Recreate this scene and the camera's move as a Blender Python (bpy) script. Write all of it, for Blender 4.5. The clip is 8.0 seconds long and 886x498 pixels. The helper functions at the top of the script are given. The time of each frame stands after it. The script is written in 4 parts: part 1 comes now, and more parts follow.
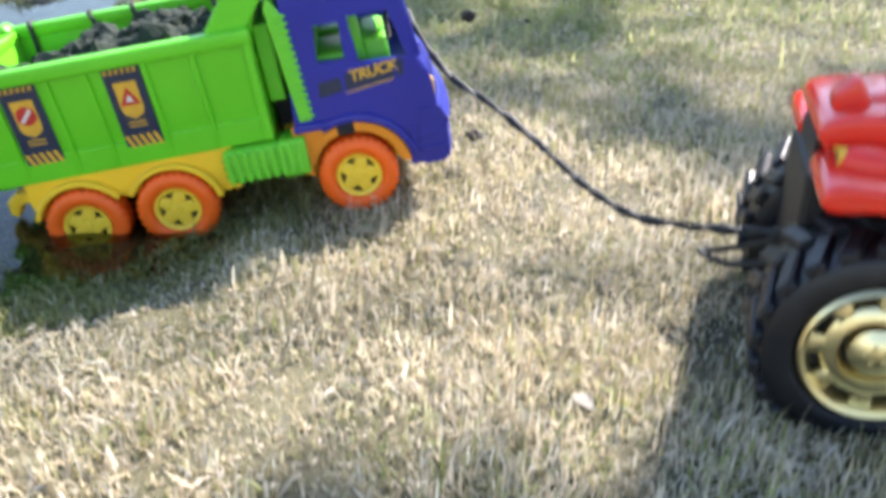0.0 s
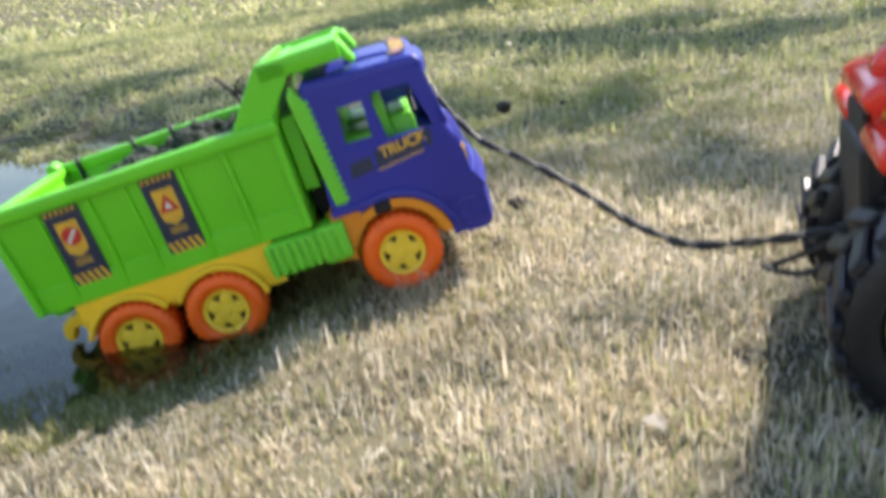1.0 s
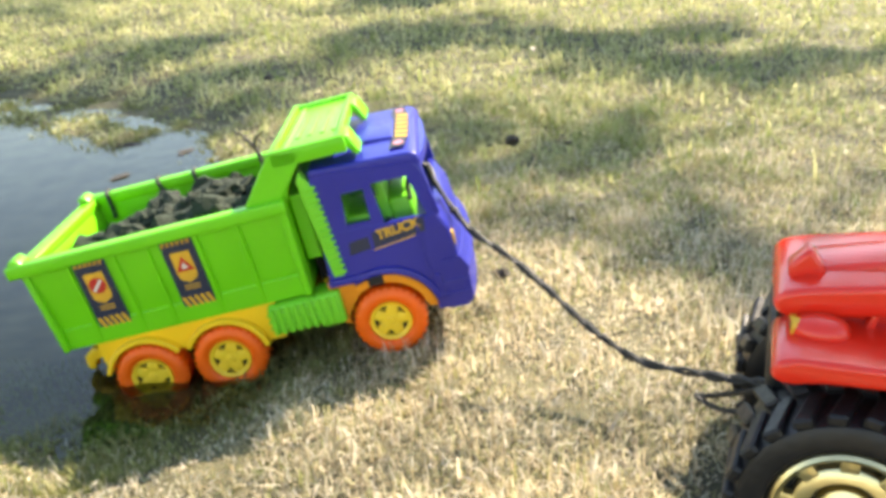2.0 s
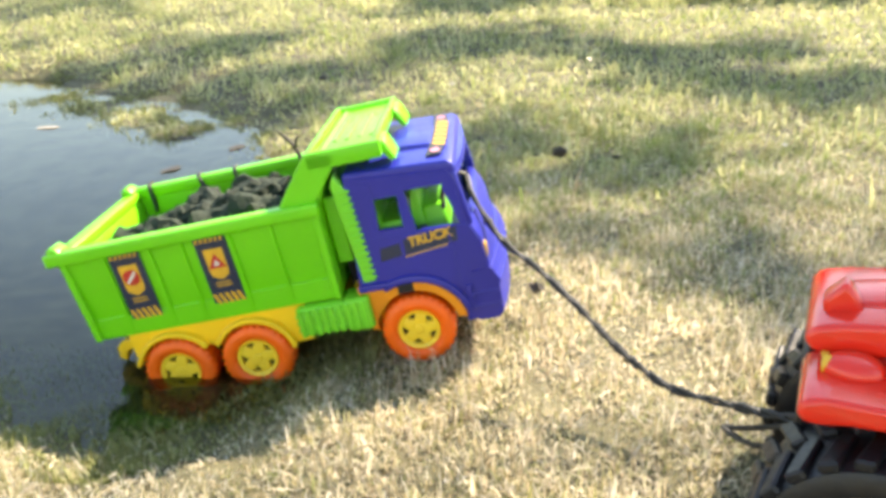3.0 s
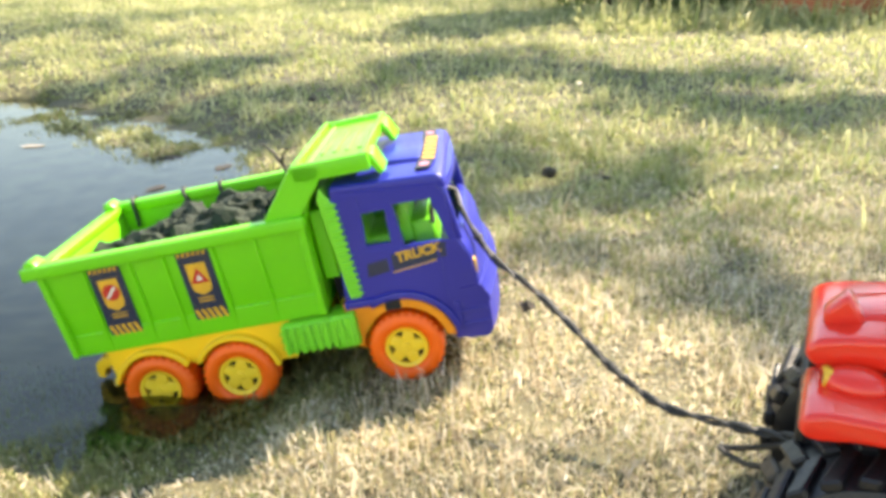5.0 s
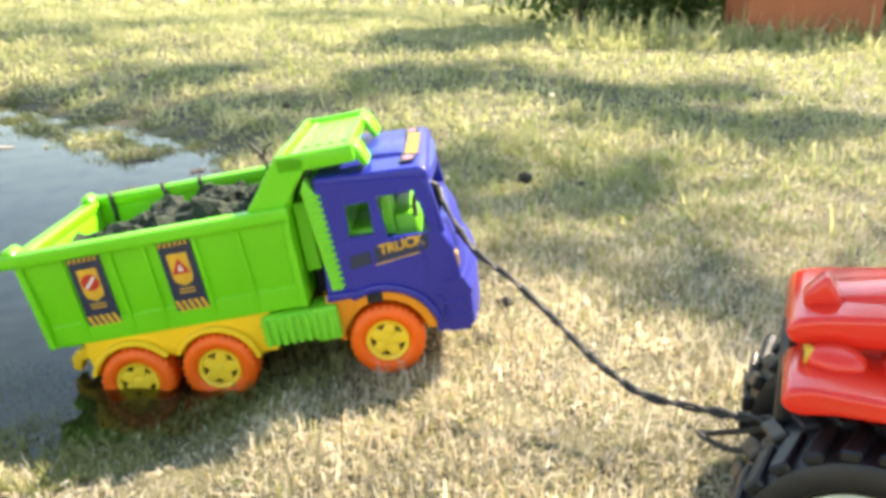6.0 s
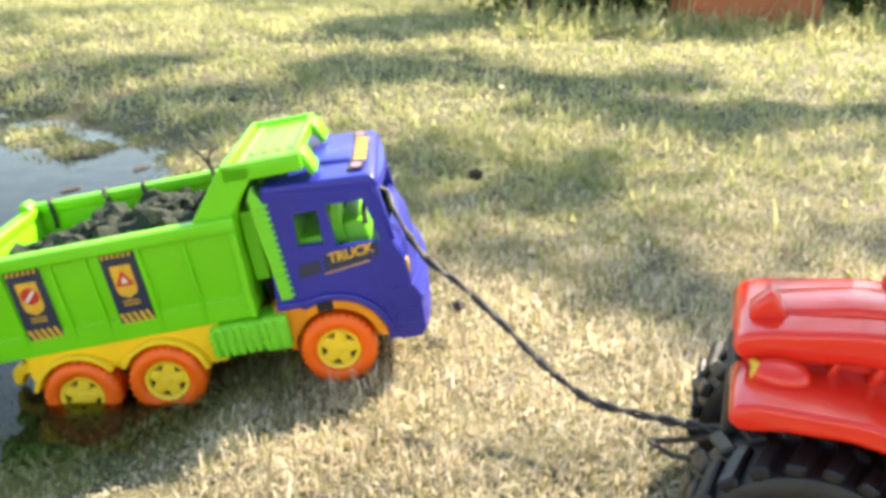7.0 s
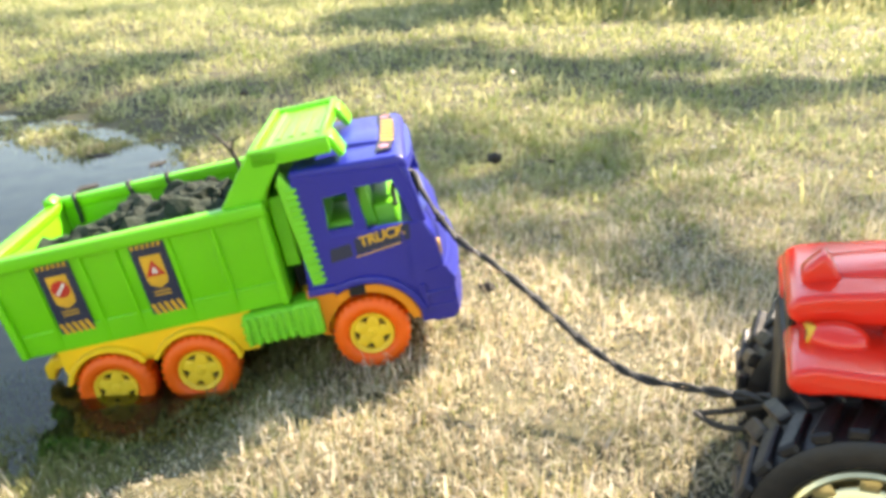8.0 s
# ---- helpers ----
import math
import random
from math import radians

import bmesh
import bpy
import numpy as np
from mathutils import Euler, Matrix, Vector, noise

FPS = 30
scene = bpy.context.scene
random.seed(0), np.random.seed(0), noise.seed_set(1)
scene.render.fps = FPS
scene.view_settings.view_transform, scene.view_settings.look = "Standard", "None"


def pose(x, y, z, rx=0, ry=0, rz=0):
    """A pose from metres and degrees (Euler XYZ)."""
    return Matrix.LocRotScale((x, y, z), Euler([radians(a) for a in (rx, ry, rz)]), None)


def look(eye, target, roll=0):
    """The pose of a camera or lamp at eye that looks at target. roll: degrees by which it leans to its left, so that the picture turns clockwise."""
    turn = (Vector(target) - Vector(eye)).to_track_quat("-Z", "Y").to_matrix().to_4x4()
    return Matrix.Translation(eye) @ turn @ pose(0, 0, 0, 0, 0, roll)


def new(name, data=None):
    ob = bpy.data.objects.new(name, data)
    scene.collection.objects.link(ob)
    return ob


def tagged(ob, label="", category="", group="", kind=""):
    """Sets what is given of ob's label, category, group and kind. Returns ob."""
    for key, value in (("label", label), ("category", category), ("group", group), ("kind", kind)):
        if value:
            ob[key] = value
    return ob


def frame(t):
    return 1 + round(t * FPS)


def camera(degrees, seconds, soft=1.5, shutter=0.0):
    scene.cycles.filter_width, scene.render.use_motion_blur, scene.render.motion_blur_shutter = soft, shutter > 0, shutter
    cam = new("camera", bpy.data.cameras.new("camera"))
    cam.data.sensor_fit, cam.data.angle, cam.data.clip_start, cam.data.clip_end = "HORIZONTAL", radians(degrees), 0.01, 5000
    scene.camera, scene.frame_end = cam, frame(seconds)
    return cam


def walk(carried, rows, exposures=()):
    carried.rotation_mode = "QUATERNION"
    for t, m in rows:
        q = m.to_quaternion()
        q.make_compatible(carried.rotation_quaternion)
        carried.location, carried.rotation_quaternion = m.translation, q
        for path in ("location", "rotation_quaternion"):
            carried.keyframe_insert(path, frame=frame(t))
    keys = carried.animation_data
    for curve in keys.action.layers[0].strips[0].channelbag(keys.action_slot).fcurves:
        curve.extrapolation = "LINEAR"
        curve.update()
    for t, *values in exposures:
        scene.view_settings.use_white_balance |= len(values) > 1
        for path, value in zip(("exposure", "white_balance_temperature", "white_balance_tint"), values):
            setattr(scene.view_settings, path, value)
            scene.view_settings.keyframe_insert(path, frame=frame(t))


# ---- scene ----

cam = camera(54.7, 8.0, soft=4.0, shutter=0.4)
# seconds, eye, target, roll
PATH = [
    (0, (0.096, -0.531, 0.27), (0.344, 1.227, -0.651), 2.4),
    (0.5, (0.123, -0.538, 0.185), (0.268, 1.301, -0.589), -6.1),
    (1, (0.112, -0.531, 0.225), (0.208, 1.363, -0.409), -7.2),
    (1.5, (0.128, -0.559, 0.33), (0.225, 1.287, -0.433), -4.7),
    (3, (0.158, -0.548, 0.33), (0.067, 1.307, -0.411), -1.4),
    (3.5, (0.165, -0.543, 0.324), (0.082, 1.311, -0.422), -2.9),
    (4, (0.138, -0.529, 0.339), (0.061, 1.329, -0.397), -1.4),
    (4.5, (0.141, -0.53, 0.334), (0.028, 1.332, -0.387), -2.3),
    (5, (0.157, -0.539, 0.318), (0.094, 1.34, -0.364), -0.7),
    (6.5, (0.143, -0.55, 0.303), (0.204, 1.344, -0.337), 0.9),
    (7, (0.148, -0.541, 0.317), (0.273, 1.338, -0.358), 1.0),
    (7.5, (0.144, -0.543, 0.313), (0.249, 1.328, -0.386), -1.4),
    (8, (0.132, -0.537, 0.307), (0.239, 1.337, -0.384), -1.0),
]
EXPOSURES = [(0.0, 1.64, 6200, 18), (0.5, 1.38, 6300, 19), (1.0, 1.20, 6500, 17), (1.7, 1.62, 7600, 12), (3.0, 1.94, 7700, 12), (5.2, 1.94, 7700, 12), (8.0, 1.90, 7700, 14)]
walk(cam, [(t, look(eye, target, roll)) for t, eye, target, roll in PATH], EXPOSURES)

# ---- light ----
SUN_EL, SUN_AZ = radians(42), radians(42)          # azimuth from +y towards +x
world = bpy.data.worlds.new("sky")
scene.world = world
world.use_nodes = True
wn = world.node_tree
sky = wn.nodes.new("ShaderNodeTexSky")
sky.sky_type = 'NISHITA'
sky.sun_disc = False
sky.sun_elevation, sky.sun_rotation = SUN_EL, SUN_AZ
sky.air_density, sky.dust_density = 1.3, 0.3
wn.links.new(sky.outputs[0], wn.nodes["Background"].inputs[0])
wn.nodes["Background"].inputs[1].default_value = 0.12
TO_SUN = Vector((math.sin(SUN_AZ) * math.cos(SUN_EL), math.cos(SUN_AZ) * math.cos(SUN_EL), math.sin(SUN_EL)))
sun = new("sun", bpy.data.lights.new("sun", 'SUN'))
sun.data.energy, sun.data.angle, sun.data.color = 5.0, radians(0.6), (1.0, 0.94, 0.84)
sun.matrix_world = look(TO_SUN * 20, (0, 0, 0))


# ---- materials ----
def material(name, colour, rough=0.5, second=None, scale=30.0, bump=0.0, bump_scale=200.0, metal=0.0, coat=0.0, sub=0.0,
             island=None, obj=None, spread=(0.35, 0.65), detail=4.0, rough_var=0.1, transmission=0.0, ior=1.45):
    """Noise between two colours, a finer noise in roughness and bump; island/obj: a third colour by random piece."""
    m = bpy.data.materials.new(name)
    m.use_nodes = True
    nt = m.node_tree
    bsdf = nt.nodes["Principled BSDF"]
    co = nt.nodes.new("ShaderNodeTexCoord")
    col = None
    n1 = nt.nodes.new("ShaderNodeTexNoise")
    n1.inputs["Scale"].default_value, n1.inputs["Detail"].default_value = scale, detail
    nt.links.new(co.outputs["Object"], n1.inputs["Vector"])
    ramp = nt.nodes.new("ShaderNodeValToRGB")
    ramp.color_ramp.elements[0].position, ramp.color_ramp.elements[1].position = spread
    ramp.color_ramp.elements[0].color = (*colour, 1)
    ramp.color_ramp.elements[1].color = (*(second or [c * 0.8 for c in colour]), 1)
    nt.links.new(n1.outputs["Fac"], ramp.inputs["Fac"])
    col = ramp.outputs["Color"]
    if island or obj:
        if island:
            src = nt.nodes.new("ShaderNodeNewGeometry").outputs["Random Per Island"]
        else:
            src = nt.nodes.new("ShaderNodeObjectInfo").outputs["Random"]
        r2 = nt.nodes.new("ShaderNodeValToRGB")
        stops = island or obj
        r2.color_ramp.elements[0].color = (*stops[0], 1)
        r2.color_ramp.elements[1].color = (*stops[-1], 1)
        for k, c in enumerate(stops[1:-1]):
            e = r2.color_ramp.elements.new((k + 1) / (len(stops) - 1))
            e.color = (*c, 1)
        nt.links.new(src, r2.inputs["Fac"])
        mix = nt.nodes.new("ShaderNodeMix")
        mix.data_type = 'RGBA'
        mix.inputs[0].default_value = 0.5
        nt.links.new(col, mix.inputs[6])
        nt.links.new(r2.outputs["Color"], mix.inputs[7])
        col = mix.outputs[2]
    nt.links.new(col, bsdf.inputs["Base Color"])
    bsdf.inputs["Metallic"].default_value = metal
    bsdf.inputs["Coat Weight"].default_value = coat
    bsdf.inputs["Transmission Weight"].default_value = transmission
    bsdf.inputs["IOR"].default_value = ior
    if sub:
        bsdf.inputs["Subsurface Weight"].default_value = sub
        bsdf.inputs["Subsurface Radius"].default_value = (0.004, 0.004, 0.003)
        bsdf.inputs["Subsurface Scale"].default_value = 1.0
    n2 = nt.nodes.new("ShaderNodeTexNoise")
    n2.inputs["Scale"].default_value = bump_scale
    n2.inputs["Detail"].default_value = 3
    nt.links.new(co.outputs["Object"], n2.inputs["Vector"])
    mr = nt.nodes.new("ShaderNodeMapRange")
    mr.inputs["To Min"].default_value, mr.inputs["To Max"].default_value = max(0.02, rough - rough_var), min(1, rough + rough_var)
    nt.links.new(n2.outputs["Fac"], mr.inputs["Value"])
    nt.links.new(mr.outputs["Result"], bsdf.inputs["Roughness"])
    if bump:
        b = nt.nodes.new("ShaderNodeBump")
        b.inputs["Strength"].default_value = bump
        b.inputs["Distance"].default_value = 0.002
        nt.links.new(n2.outputs["Fac"], b.inputs["Height"])
        nt.links.new(b.outputs["Normal"], bsdf.inputs["Normal"])
    return m


def leafy(name, stops, patch_a, patch_b, patch_scale, mix=0.5, rough=0.55, trans=0.35):
    """Thin leaf: half of the light goes through; colour by random blade and by patches of ground."""
    m = material(name, patch_a, rough, patch_b, patch_scale, island=stops, spread=(0.42, 0.58))
    nt = m.node_tree
    for n in nt.nodes:
        if n.bl_idname == "ShaderNodeMix":
            n.inputs[0].default_value = mix
            col = n.outputs[2]
    bsdf = nt.nodes["Principled BSDF"]
    tr = nt.nodes.new("ShaderNodeBsdfTranslucent")
    nt.links.new(col, tr.inputs["Color"])
    ms = nt.nodes.new("ShaderNodeMixShader")
    ms.inputs[0].default_value = trans
    nt.links.new(bsdf.outputs[0], ms.inputs[1])
    nt.links.new(tr.outputs[0], ms.inputs[2])
    nt.links.new(ms.outputs[0], nt.nodes["Material Output"].inputs["Surface"])
    return m


GREEN = material("green_plastic", (0.13, 0.58, 0.012), 0.32, (0.115, 0.53, 0.010), 12, bump=0.05, bump_scale=300, sub=0.15)
LIME = material("pale_green_plastic", (0.16, 0.60, 0.03), 0.36, (0.14, 0.55, 0.025), 14, bump=0.05, bump_scale=300, sub=0.15)
BLUE = material("blue_plastic", (0.017, 0.022, 0.28), 0.34, (0.014, 0.018, 0.24), 10, bump=0.05, bump_scale=260)
YELLOW = material("yellow_plastic", (0.93, 0.58, 0.02), 0.38, (0.88, 0.52, 0.02), 18, bump=0.05)
ORANGE = material("orange_plastic", (0.80, 0.27, 0.008), 0.42, (0.72, 0.23, 0.008), 18, bump=0.05)
TYRE = material("orange_tyre_plastic", (0.95, 0.135, 0.005), 0.45, (0.90, 0.115, 0.005), 20, bump=0.08)
HUB = material("yellow_hub_plastic", (0.93, 0.62, 0.04), 0.4, (0.86, 0.54, 0.03), 40, bump=0.08)
# near black: shade of gaps and holes put into colour, also the axles
DARK = material("gap_shade_and_axle", (0.012, 0.010, 0.010), 0.7)
NAVY = material("navy_sticker", (0.015, 0.022, 0.05), 0.45, (0.02, 0.028, 0.06), 60)
GOLDINK = material("gold_sticker_ink", (0.72, 0.40, 0.03), 0.45, (0.60, 0.33, 0.03), 90)
REDINK = material("red_sticker_ink", (0.55, 0.03, 0.02), 0.45)
PINKINK = material("pink_sticker_ink", (0.62, 0.22, 0.30), 0.45)
WHITEINK = material("white_sticker_ink", (0.75, 0.72, 0.66), 0.45)
BLACKINK = material("black_sticker_ink", (0.015, 0.013, 0.012), 0.45)
RED = material("red_plastic", (0.76, 0.028, 0.012), 0.22, (0.70, 0.024, 0.011), 10, bump=0.04, bump_scale=150, coat=0.3)
RUBBER = material("black_tyre_rubber", (0.006, 0.006, 0.008), 0.45, (0.010, 0.009, 0.010), 60, bump=0.2, bump_scale=250, rough_var=0.15)
BLACKP = material("black_plastic", (0.006, 0.006, 0.007), 0.55, (0.010, 0.010, 0.011), 40, bump=0.1)
GOLD = material("gold_chrome", (0.86, 0.74, 0.42), 0.34, (0.78, 0.66, 0.36), 80, metal=1.0, bump=0.08, bump_scale=120)
WIRE = material("black_tie", (0.010, 0.010, 0.010), 0.55, (0.02, 0.02, 0.02), 90, bump=0.3, bump_scale=400)
ROCK = material("wet_stone", (0.007, 0.015, 0.007), 0.85, (0.018, 0.030, 0.014), 90, bump=0.9, bump_scale=260, obj=[(0.006, 0.014, 0.006), (0.020, 0.032, 0.015), (0.011, 0.022, 0.009)])
SOIL = material("soil", (0.05, 0.045, 0.022), 0.85, (0.13, 0.115, 0.058), 25, bump=0.8, bump_scale=300)
STRAW = material("dry_straw", (0.50, 0.40, 0.24), 0.6, (0.36, 0.28, 0.16), 60, bump=0.2)
TWIG = material("dark_twig", (0.03, 0.025, 0.018), 0.7, (0.06, 0.05, 0.035), 120, bump=0.6)
BARK = material("bark", (0.10, 0.075, 0.055), 0.85, (0.17, 0.13, 0.10), 14, bump=1.0, bump_scale=60)
TERRA = material("terracotta", (0.42, 0.13, 0.055), 0.8, (0.34, 0.11, 0.05), 6, bump=0.4, bump_scale=60)
SEED = material("pale_leaf_bit", (0.48, 0.42, 0.33), 0.6, (0.36, 0.30, 0.22), 150)
CLOD = material("dark_clod", (0.025, 0.020, 0.016), 0.8, (0.05, 0.04, 0.03), 150, bump=0.8)
GRASS = leafy("dry_lawn", [(0.76, 0.66, 0.46), (0.52, 0.43, 0.26), (0.30, 0.31, 0.10), (0.82, 0.75, 0.58), (0.62, 0.50, 0.34), (0.38, 0.27, 0.16), (0.18, 0.24, 0.06)],
              (0.98, 0.88, 0.60), (0.20, 0.24, 0.05), 20.0, mix=0.74, trans=0.45)
GREENBLADE = leafy("green_blade", [(0.22, 0.30, 0.06), (0.32, 0.37, 0.10), (0.15, 0.22, 0.04), (0.48, 0.45, 0.19)], (0.26, 0.32, 0.08), (0.46, 0.42, 0.19), 7.0, mix=0.4)
WETBLADE = leafy("wet_blade", [(0.20, 0.23, 0.07), (0.30, 0.30, 0.11), (0.13, 0.16, 0.05), (0.42, 0.36, 0.18)], (0.25, 0.26, 0.09), (0.17, 0.17, 0.06), 9.0, mix=0.4)
FARGRASS = leafy("green_lawn", [(0.52, 0.49, 0.25), (0.32, 0.36, 0.12), (0.62, 0.57, 0.34), (0.20, 0.27, 0.07), (0.40, 0.38, 0.18)],
                 (0.92, 0.82, 0.46), (0.10, 0.17, 0.03), 9.0, mix=0.76, trans=0.45)
STRAWMAT = leafy("bleached_straw", [(0.84, 0.78, 0.64), (0.70, 0.60, 0.44), (0.48, 0.37, 0.23), (0.88, 0.84, 0.74)], (0.78, 0.70, 0.54), (0.58, 0.48, 0.33), 14.0, mix=0.7, trans=0.45)
HEDGE = leafy("hedge_leaf", [(0.07, 0.12, 0.03), (0.10, 0.16, 0.04), (0.14, 0.20, 0.05)], (0.07, 0.12, 0.03), (0.12, 0.16, 0.04), 2.0)
TREELEAF = leafy("tree_leaf", [(0.06, 0.10, 0.02), (0.09, 0.14, 0.03), (0.12, 0.16, 0.05)], (0.06, 0.10, 0.02), (0.09, 0.14, 0.03), 2.0, trans=0.25)


def water_material():
    """Clear shallow water: the mud shows through, gloss by Fresnel over slow ripples."""
    m = bpy.data.materials.new("puddle_water")
    m.use_nodes = True
    nt = m.node_tree
    nt.nodes.remove(nt.nodes["Principled BSDF"])
    co = nt.nodes.new("ShaderNodeTexCoord")
    n = nt.nodes.new("ShaderNodeTexNoise")
    n.inputs["Scale"].default_value, n.inputs["Detail"].default_value = 14, 2
    nt.links.new(co.outputs["Object"], n.inputs["Vector"])
    b = nt.nodes.new("ShaderNodeBump")
    b.inputs["Strength"].default_value, b.inputs["Distance"].default_value = 0.16, 0.004
    nt.links.new(n.outputs["Fac"], b.inputs["Height"])
    clear = nt.nodes.new("ShaderNodeBsdfTransparent")
    clear.inputs["Color"].default_value = (0.74, 0.78, 0.60, 1)
    gloss = nt.nodes.new("ShaderNodeBsdfGlossy")
    gloss.inputs["Roughness"].default_value = 0.04
    fres = nt.nodes.new("ShaderNodeFresnel")
    fres.inputs["IOR"].default_value = 1.36
    mix = nt.nodes.new("ShaderNodeMixShader")
    nt.links.new(b.outputs["Normal"], gloss.inputs["Normal"])
    nt.links.new(b.outputs["Normal"], fres.inputs["Normal"])
    nt.links.new(fres.outputs[0], mix.inputs[0])
    nt.links.new(clear.outputs[0], mix.inputs[1])
    nt.links.new(gloss.outputs[0], mix.inputs[2])
    nt.links.new(mix.outputs[0], nt.nodes["Material Output"].inputs["Surface"])
    return m


WATER = water_material()


# ---- mesh helpers ----
def part(name, bm, mat, parent=None, label="", s=0.01, smooth=False):
    """Links a bmesh (in centimetres unless s is 1) as one mesh under a thing."""
    me = bpy.data.meshes.new(name)
    bmesh.ops.recalc_face_normals(bm, faces=bm.faces[:])
    if s != 1:
        bmesh.ops.scale(bm, vec=(s, s, s), verts=bm.verts[:])
    bm.to_mesh(me)
    bm.free()
    for f in me.polygons:
        f.use_smooth = smooth
    if smooth:
        me.set_sharp_from_angle(angle=radians(38))
    me.materials.append(mat)
    ob = new(name, me)
    ob.parent = parent
    if label:
        ob["label"] = label
    return ob


def soften(bm, geom_edges, w, seg=2):
    if w > 0:
        bmesh.ops.bevel(bm, geom=geom_edges, offset=w, segments=seg, profile=0.5, affect='EDGES', clamp_overlap=True)
    return bm


def join(*bms):
    out = bmesh.new()
    for b in bms:
        me = bpy.data.meshes.new("tmp")
        b.to_mesh(me)
        out.from_mesh(me)
        bpy.data.meshes.remove(me)
        b.free()
    return out


def box(x0, x1, y0, y1, z0, z1, w=0.12, seg=2):
    bm = bmesh.new()
    bmesh.ops.create_cube(bm, size=1)
    for v in bm.verts:
        v.co = Vector((x0 if v.co.x < 0 else x1, y0 if v.co.y < 0 else y1, z0 if v.co.z < 0 else z1))
    return soften(bm, bm.edges[:], w, seg)


def prism(poly, y0, y1, w=0.1, seg=2, axis='y'):
    """A side outline (x, z) pushed from y0 to y1; axis 'z': outline (x, y) pushed up."""
    bm = bmesh.new()
    put = (lambda a, b, c: (a, c, b)) if axis == 'y' else (lambda a, b, c: (a, b, c)) if axis == 'z' else (lambda a, b, c: (c, a, b))
    lo = [bm.verts.new(put(a, b, y0)) for a, b in poly]
    hi = [bm.verts.new(put(a, b, y1)) for a, b in poly]
    n = len(poly)
    bm.faces.new(lo)
    bm.faces.new(hi)
    for i in range(n):
        bm.faces.new((lo[i], lo[(i + 1) % n], hi[(i + 1) % n], hi[i]))
    bmesh.ops.recalc_face_normals(bm, faces=bm.faces[:])
    return soften(bm, bm.edges[:], w, seg)


def lathe(profile, n=40, axis='y', centre=(0, 0, 0)):
    """Profile of (radius, along) turned round an axis."""
    bm = bmesh.new()
    rings = []
    for k in range(n):
        a = 2 * math.pi * k / n
        ring = []
        for r, h in profile:
            c, d = r * math.cos(a), r * math.sin(a)
            p = (c, h, d) if axis == 'y' else (c, d, h) if axis == 'z' else (h, c, d)
            ring.append(bm.verts.new(Vector(p) + Vector(centre)))
        rings.append(ring)
    for k in range(n):
        a, b = rings[k], rings[(k + 1) % n]
        for i in range(len(profile) - 1):
            bm.faces.new((a[i], a[i + 1], b[i + 1], b[i]))
    bmesh.ops.remove_doubles(bm, verts=bm.verts[:], dist=1e-5)
    return bm


def spline(points, steps=6):
    pts = [Vector(p) for p in points]
    pts = [pts[0] * 2 - pts[1]] + pts + [pts[-1] * 2 - pts[-2]]
    out = []
    for i in range(1, len(pts) - 2):
        p0, p1, p2, p3 = pts[i - 1:i + 3]
        for k in range(steps):
            t = k / steps
            out.append(0.5 * ((2 * p1) + (p2 - p0) * t + (2 * p0 - 5 * p1 + 4 * p2 - p3) * t * t + (3 * p1 - p0 - 3 * p2 + p3) * t ** 3))
    out.append(pts[-2])
    return out


def tube(points, radius, n=8, steps=6, flat=1.0):
    """A tube along a smooth line; radius a number or one for each given point; flat squeezes it in height."""
    line = spline(points, steps) if steps else [Vector(p) for p in points]
    m = len(line)
    rad = [radius] * m if isinstance(radius, (int, float)) else [float(np.interp(i / max(1, m - 1), np.linspace(0, 1, len(radius)), radius)) for i in range(m)]
    bm = bmesh.new()
    prev = None
    first = last = None
    for i, p in enumerate(line):
        d = (line[min(i + 1, m - 1)] - line[max(i - 1, 0)]).normalized()
        side = d.cross(Vector((0, 0, 1)))
        side = side.normalized() if side.length > 1e-4 else Vector((1, 0, 0))
        up = side.cross(d).normalized()
        ring = [bm.verts.new(p + rad[i] * (math.cos(2 * math.pi * k / n) * side + flat * math.sin(2 * math.pi * k / n) * up)) for k in range(n)]
        if prev:
            for k in range(n):
                bm.faces.new((prev[k], prev[(k + 1) % n], ring[(k + 1) % n], ring[k]))
        else:
            first = ring
        prev = last = ring
    bm.faces.new(first)
    bm.faces.new(last)
    return bm


def lump(r, seed, sub=3, rough=0.35, squash=(1, 1, 1), freq=1.0):
    bm = bmesh.new()
    bmesh.ops.create_icosphere(bm, subdivisions=sub, radius=1)
    off = Vector((seed * 3.1, seed * 1.7, seed * 0.9))
    for v in bm.verts:
        n = v.co.normalized()
        k = 1 + rough * noise.noise(n * 1.3 * freq + off) + 0.4 * rough * noise.noise(n * 3.5 * freq + off)
        v.co = Vector((n.x * squash[0], n.y * squash[1], n.z * squash[2])) * r * k
    return bm


def thing(name, m, label, category, group=""):
    ob = new(name)
    ob.empty_display_size = 0.05
    ob.matrix_world = m
    return tagged(ob, label, category, group)


# ---- ground ----
WL = 0.009
SHORE_Y = [-0.08, -0.05, 0.0, 0.05, 0.15, 0.3, 0.5, 0.7, 0.85, 0.95, 1.05, 1.15, 1.22, 1.4, 1.7, 2.5]
SHORE_X = [0.025, 0.03, 0.035, 0.04, 0.02, -0.03, -0.09, -0.16, -0.22, -0.33, -0.47, -0.62, -0.75, -1.2, -2.0, -6]
NEAR_X = [-2.6, -1.0, -0.35, -0.2, -0.13, -0.09, -0.06, -0.016, 0.02, 0.05]
NEAR_Y = [-0.3, -0.05, -0.02, -0.045, -0.07, -0.10, -0.085, -0.065, -0.035, 0.03]
RISE_D = [0, 0.03, 0.06, 0.12, 0.25, 0.45, 0.75, 3.0, 40, 4000]
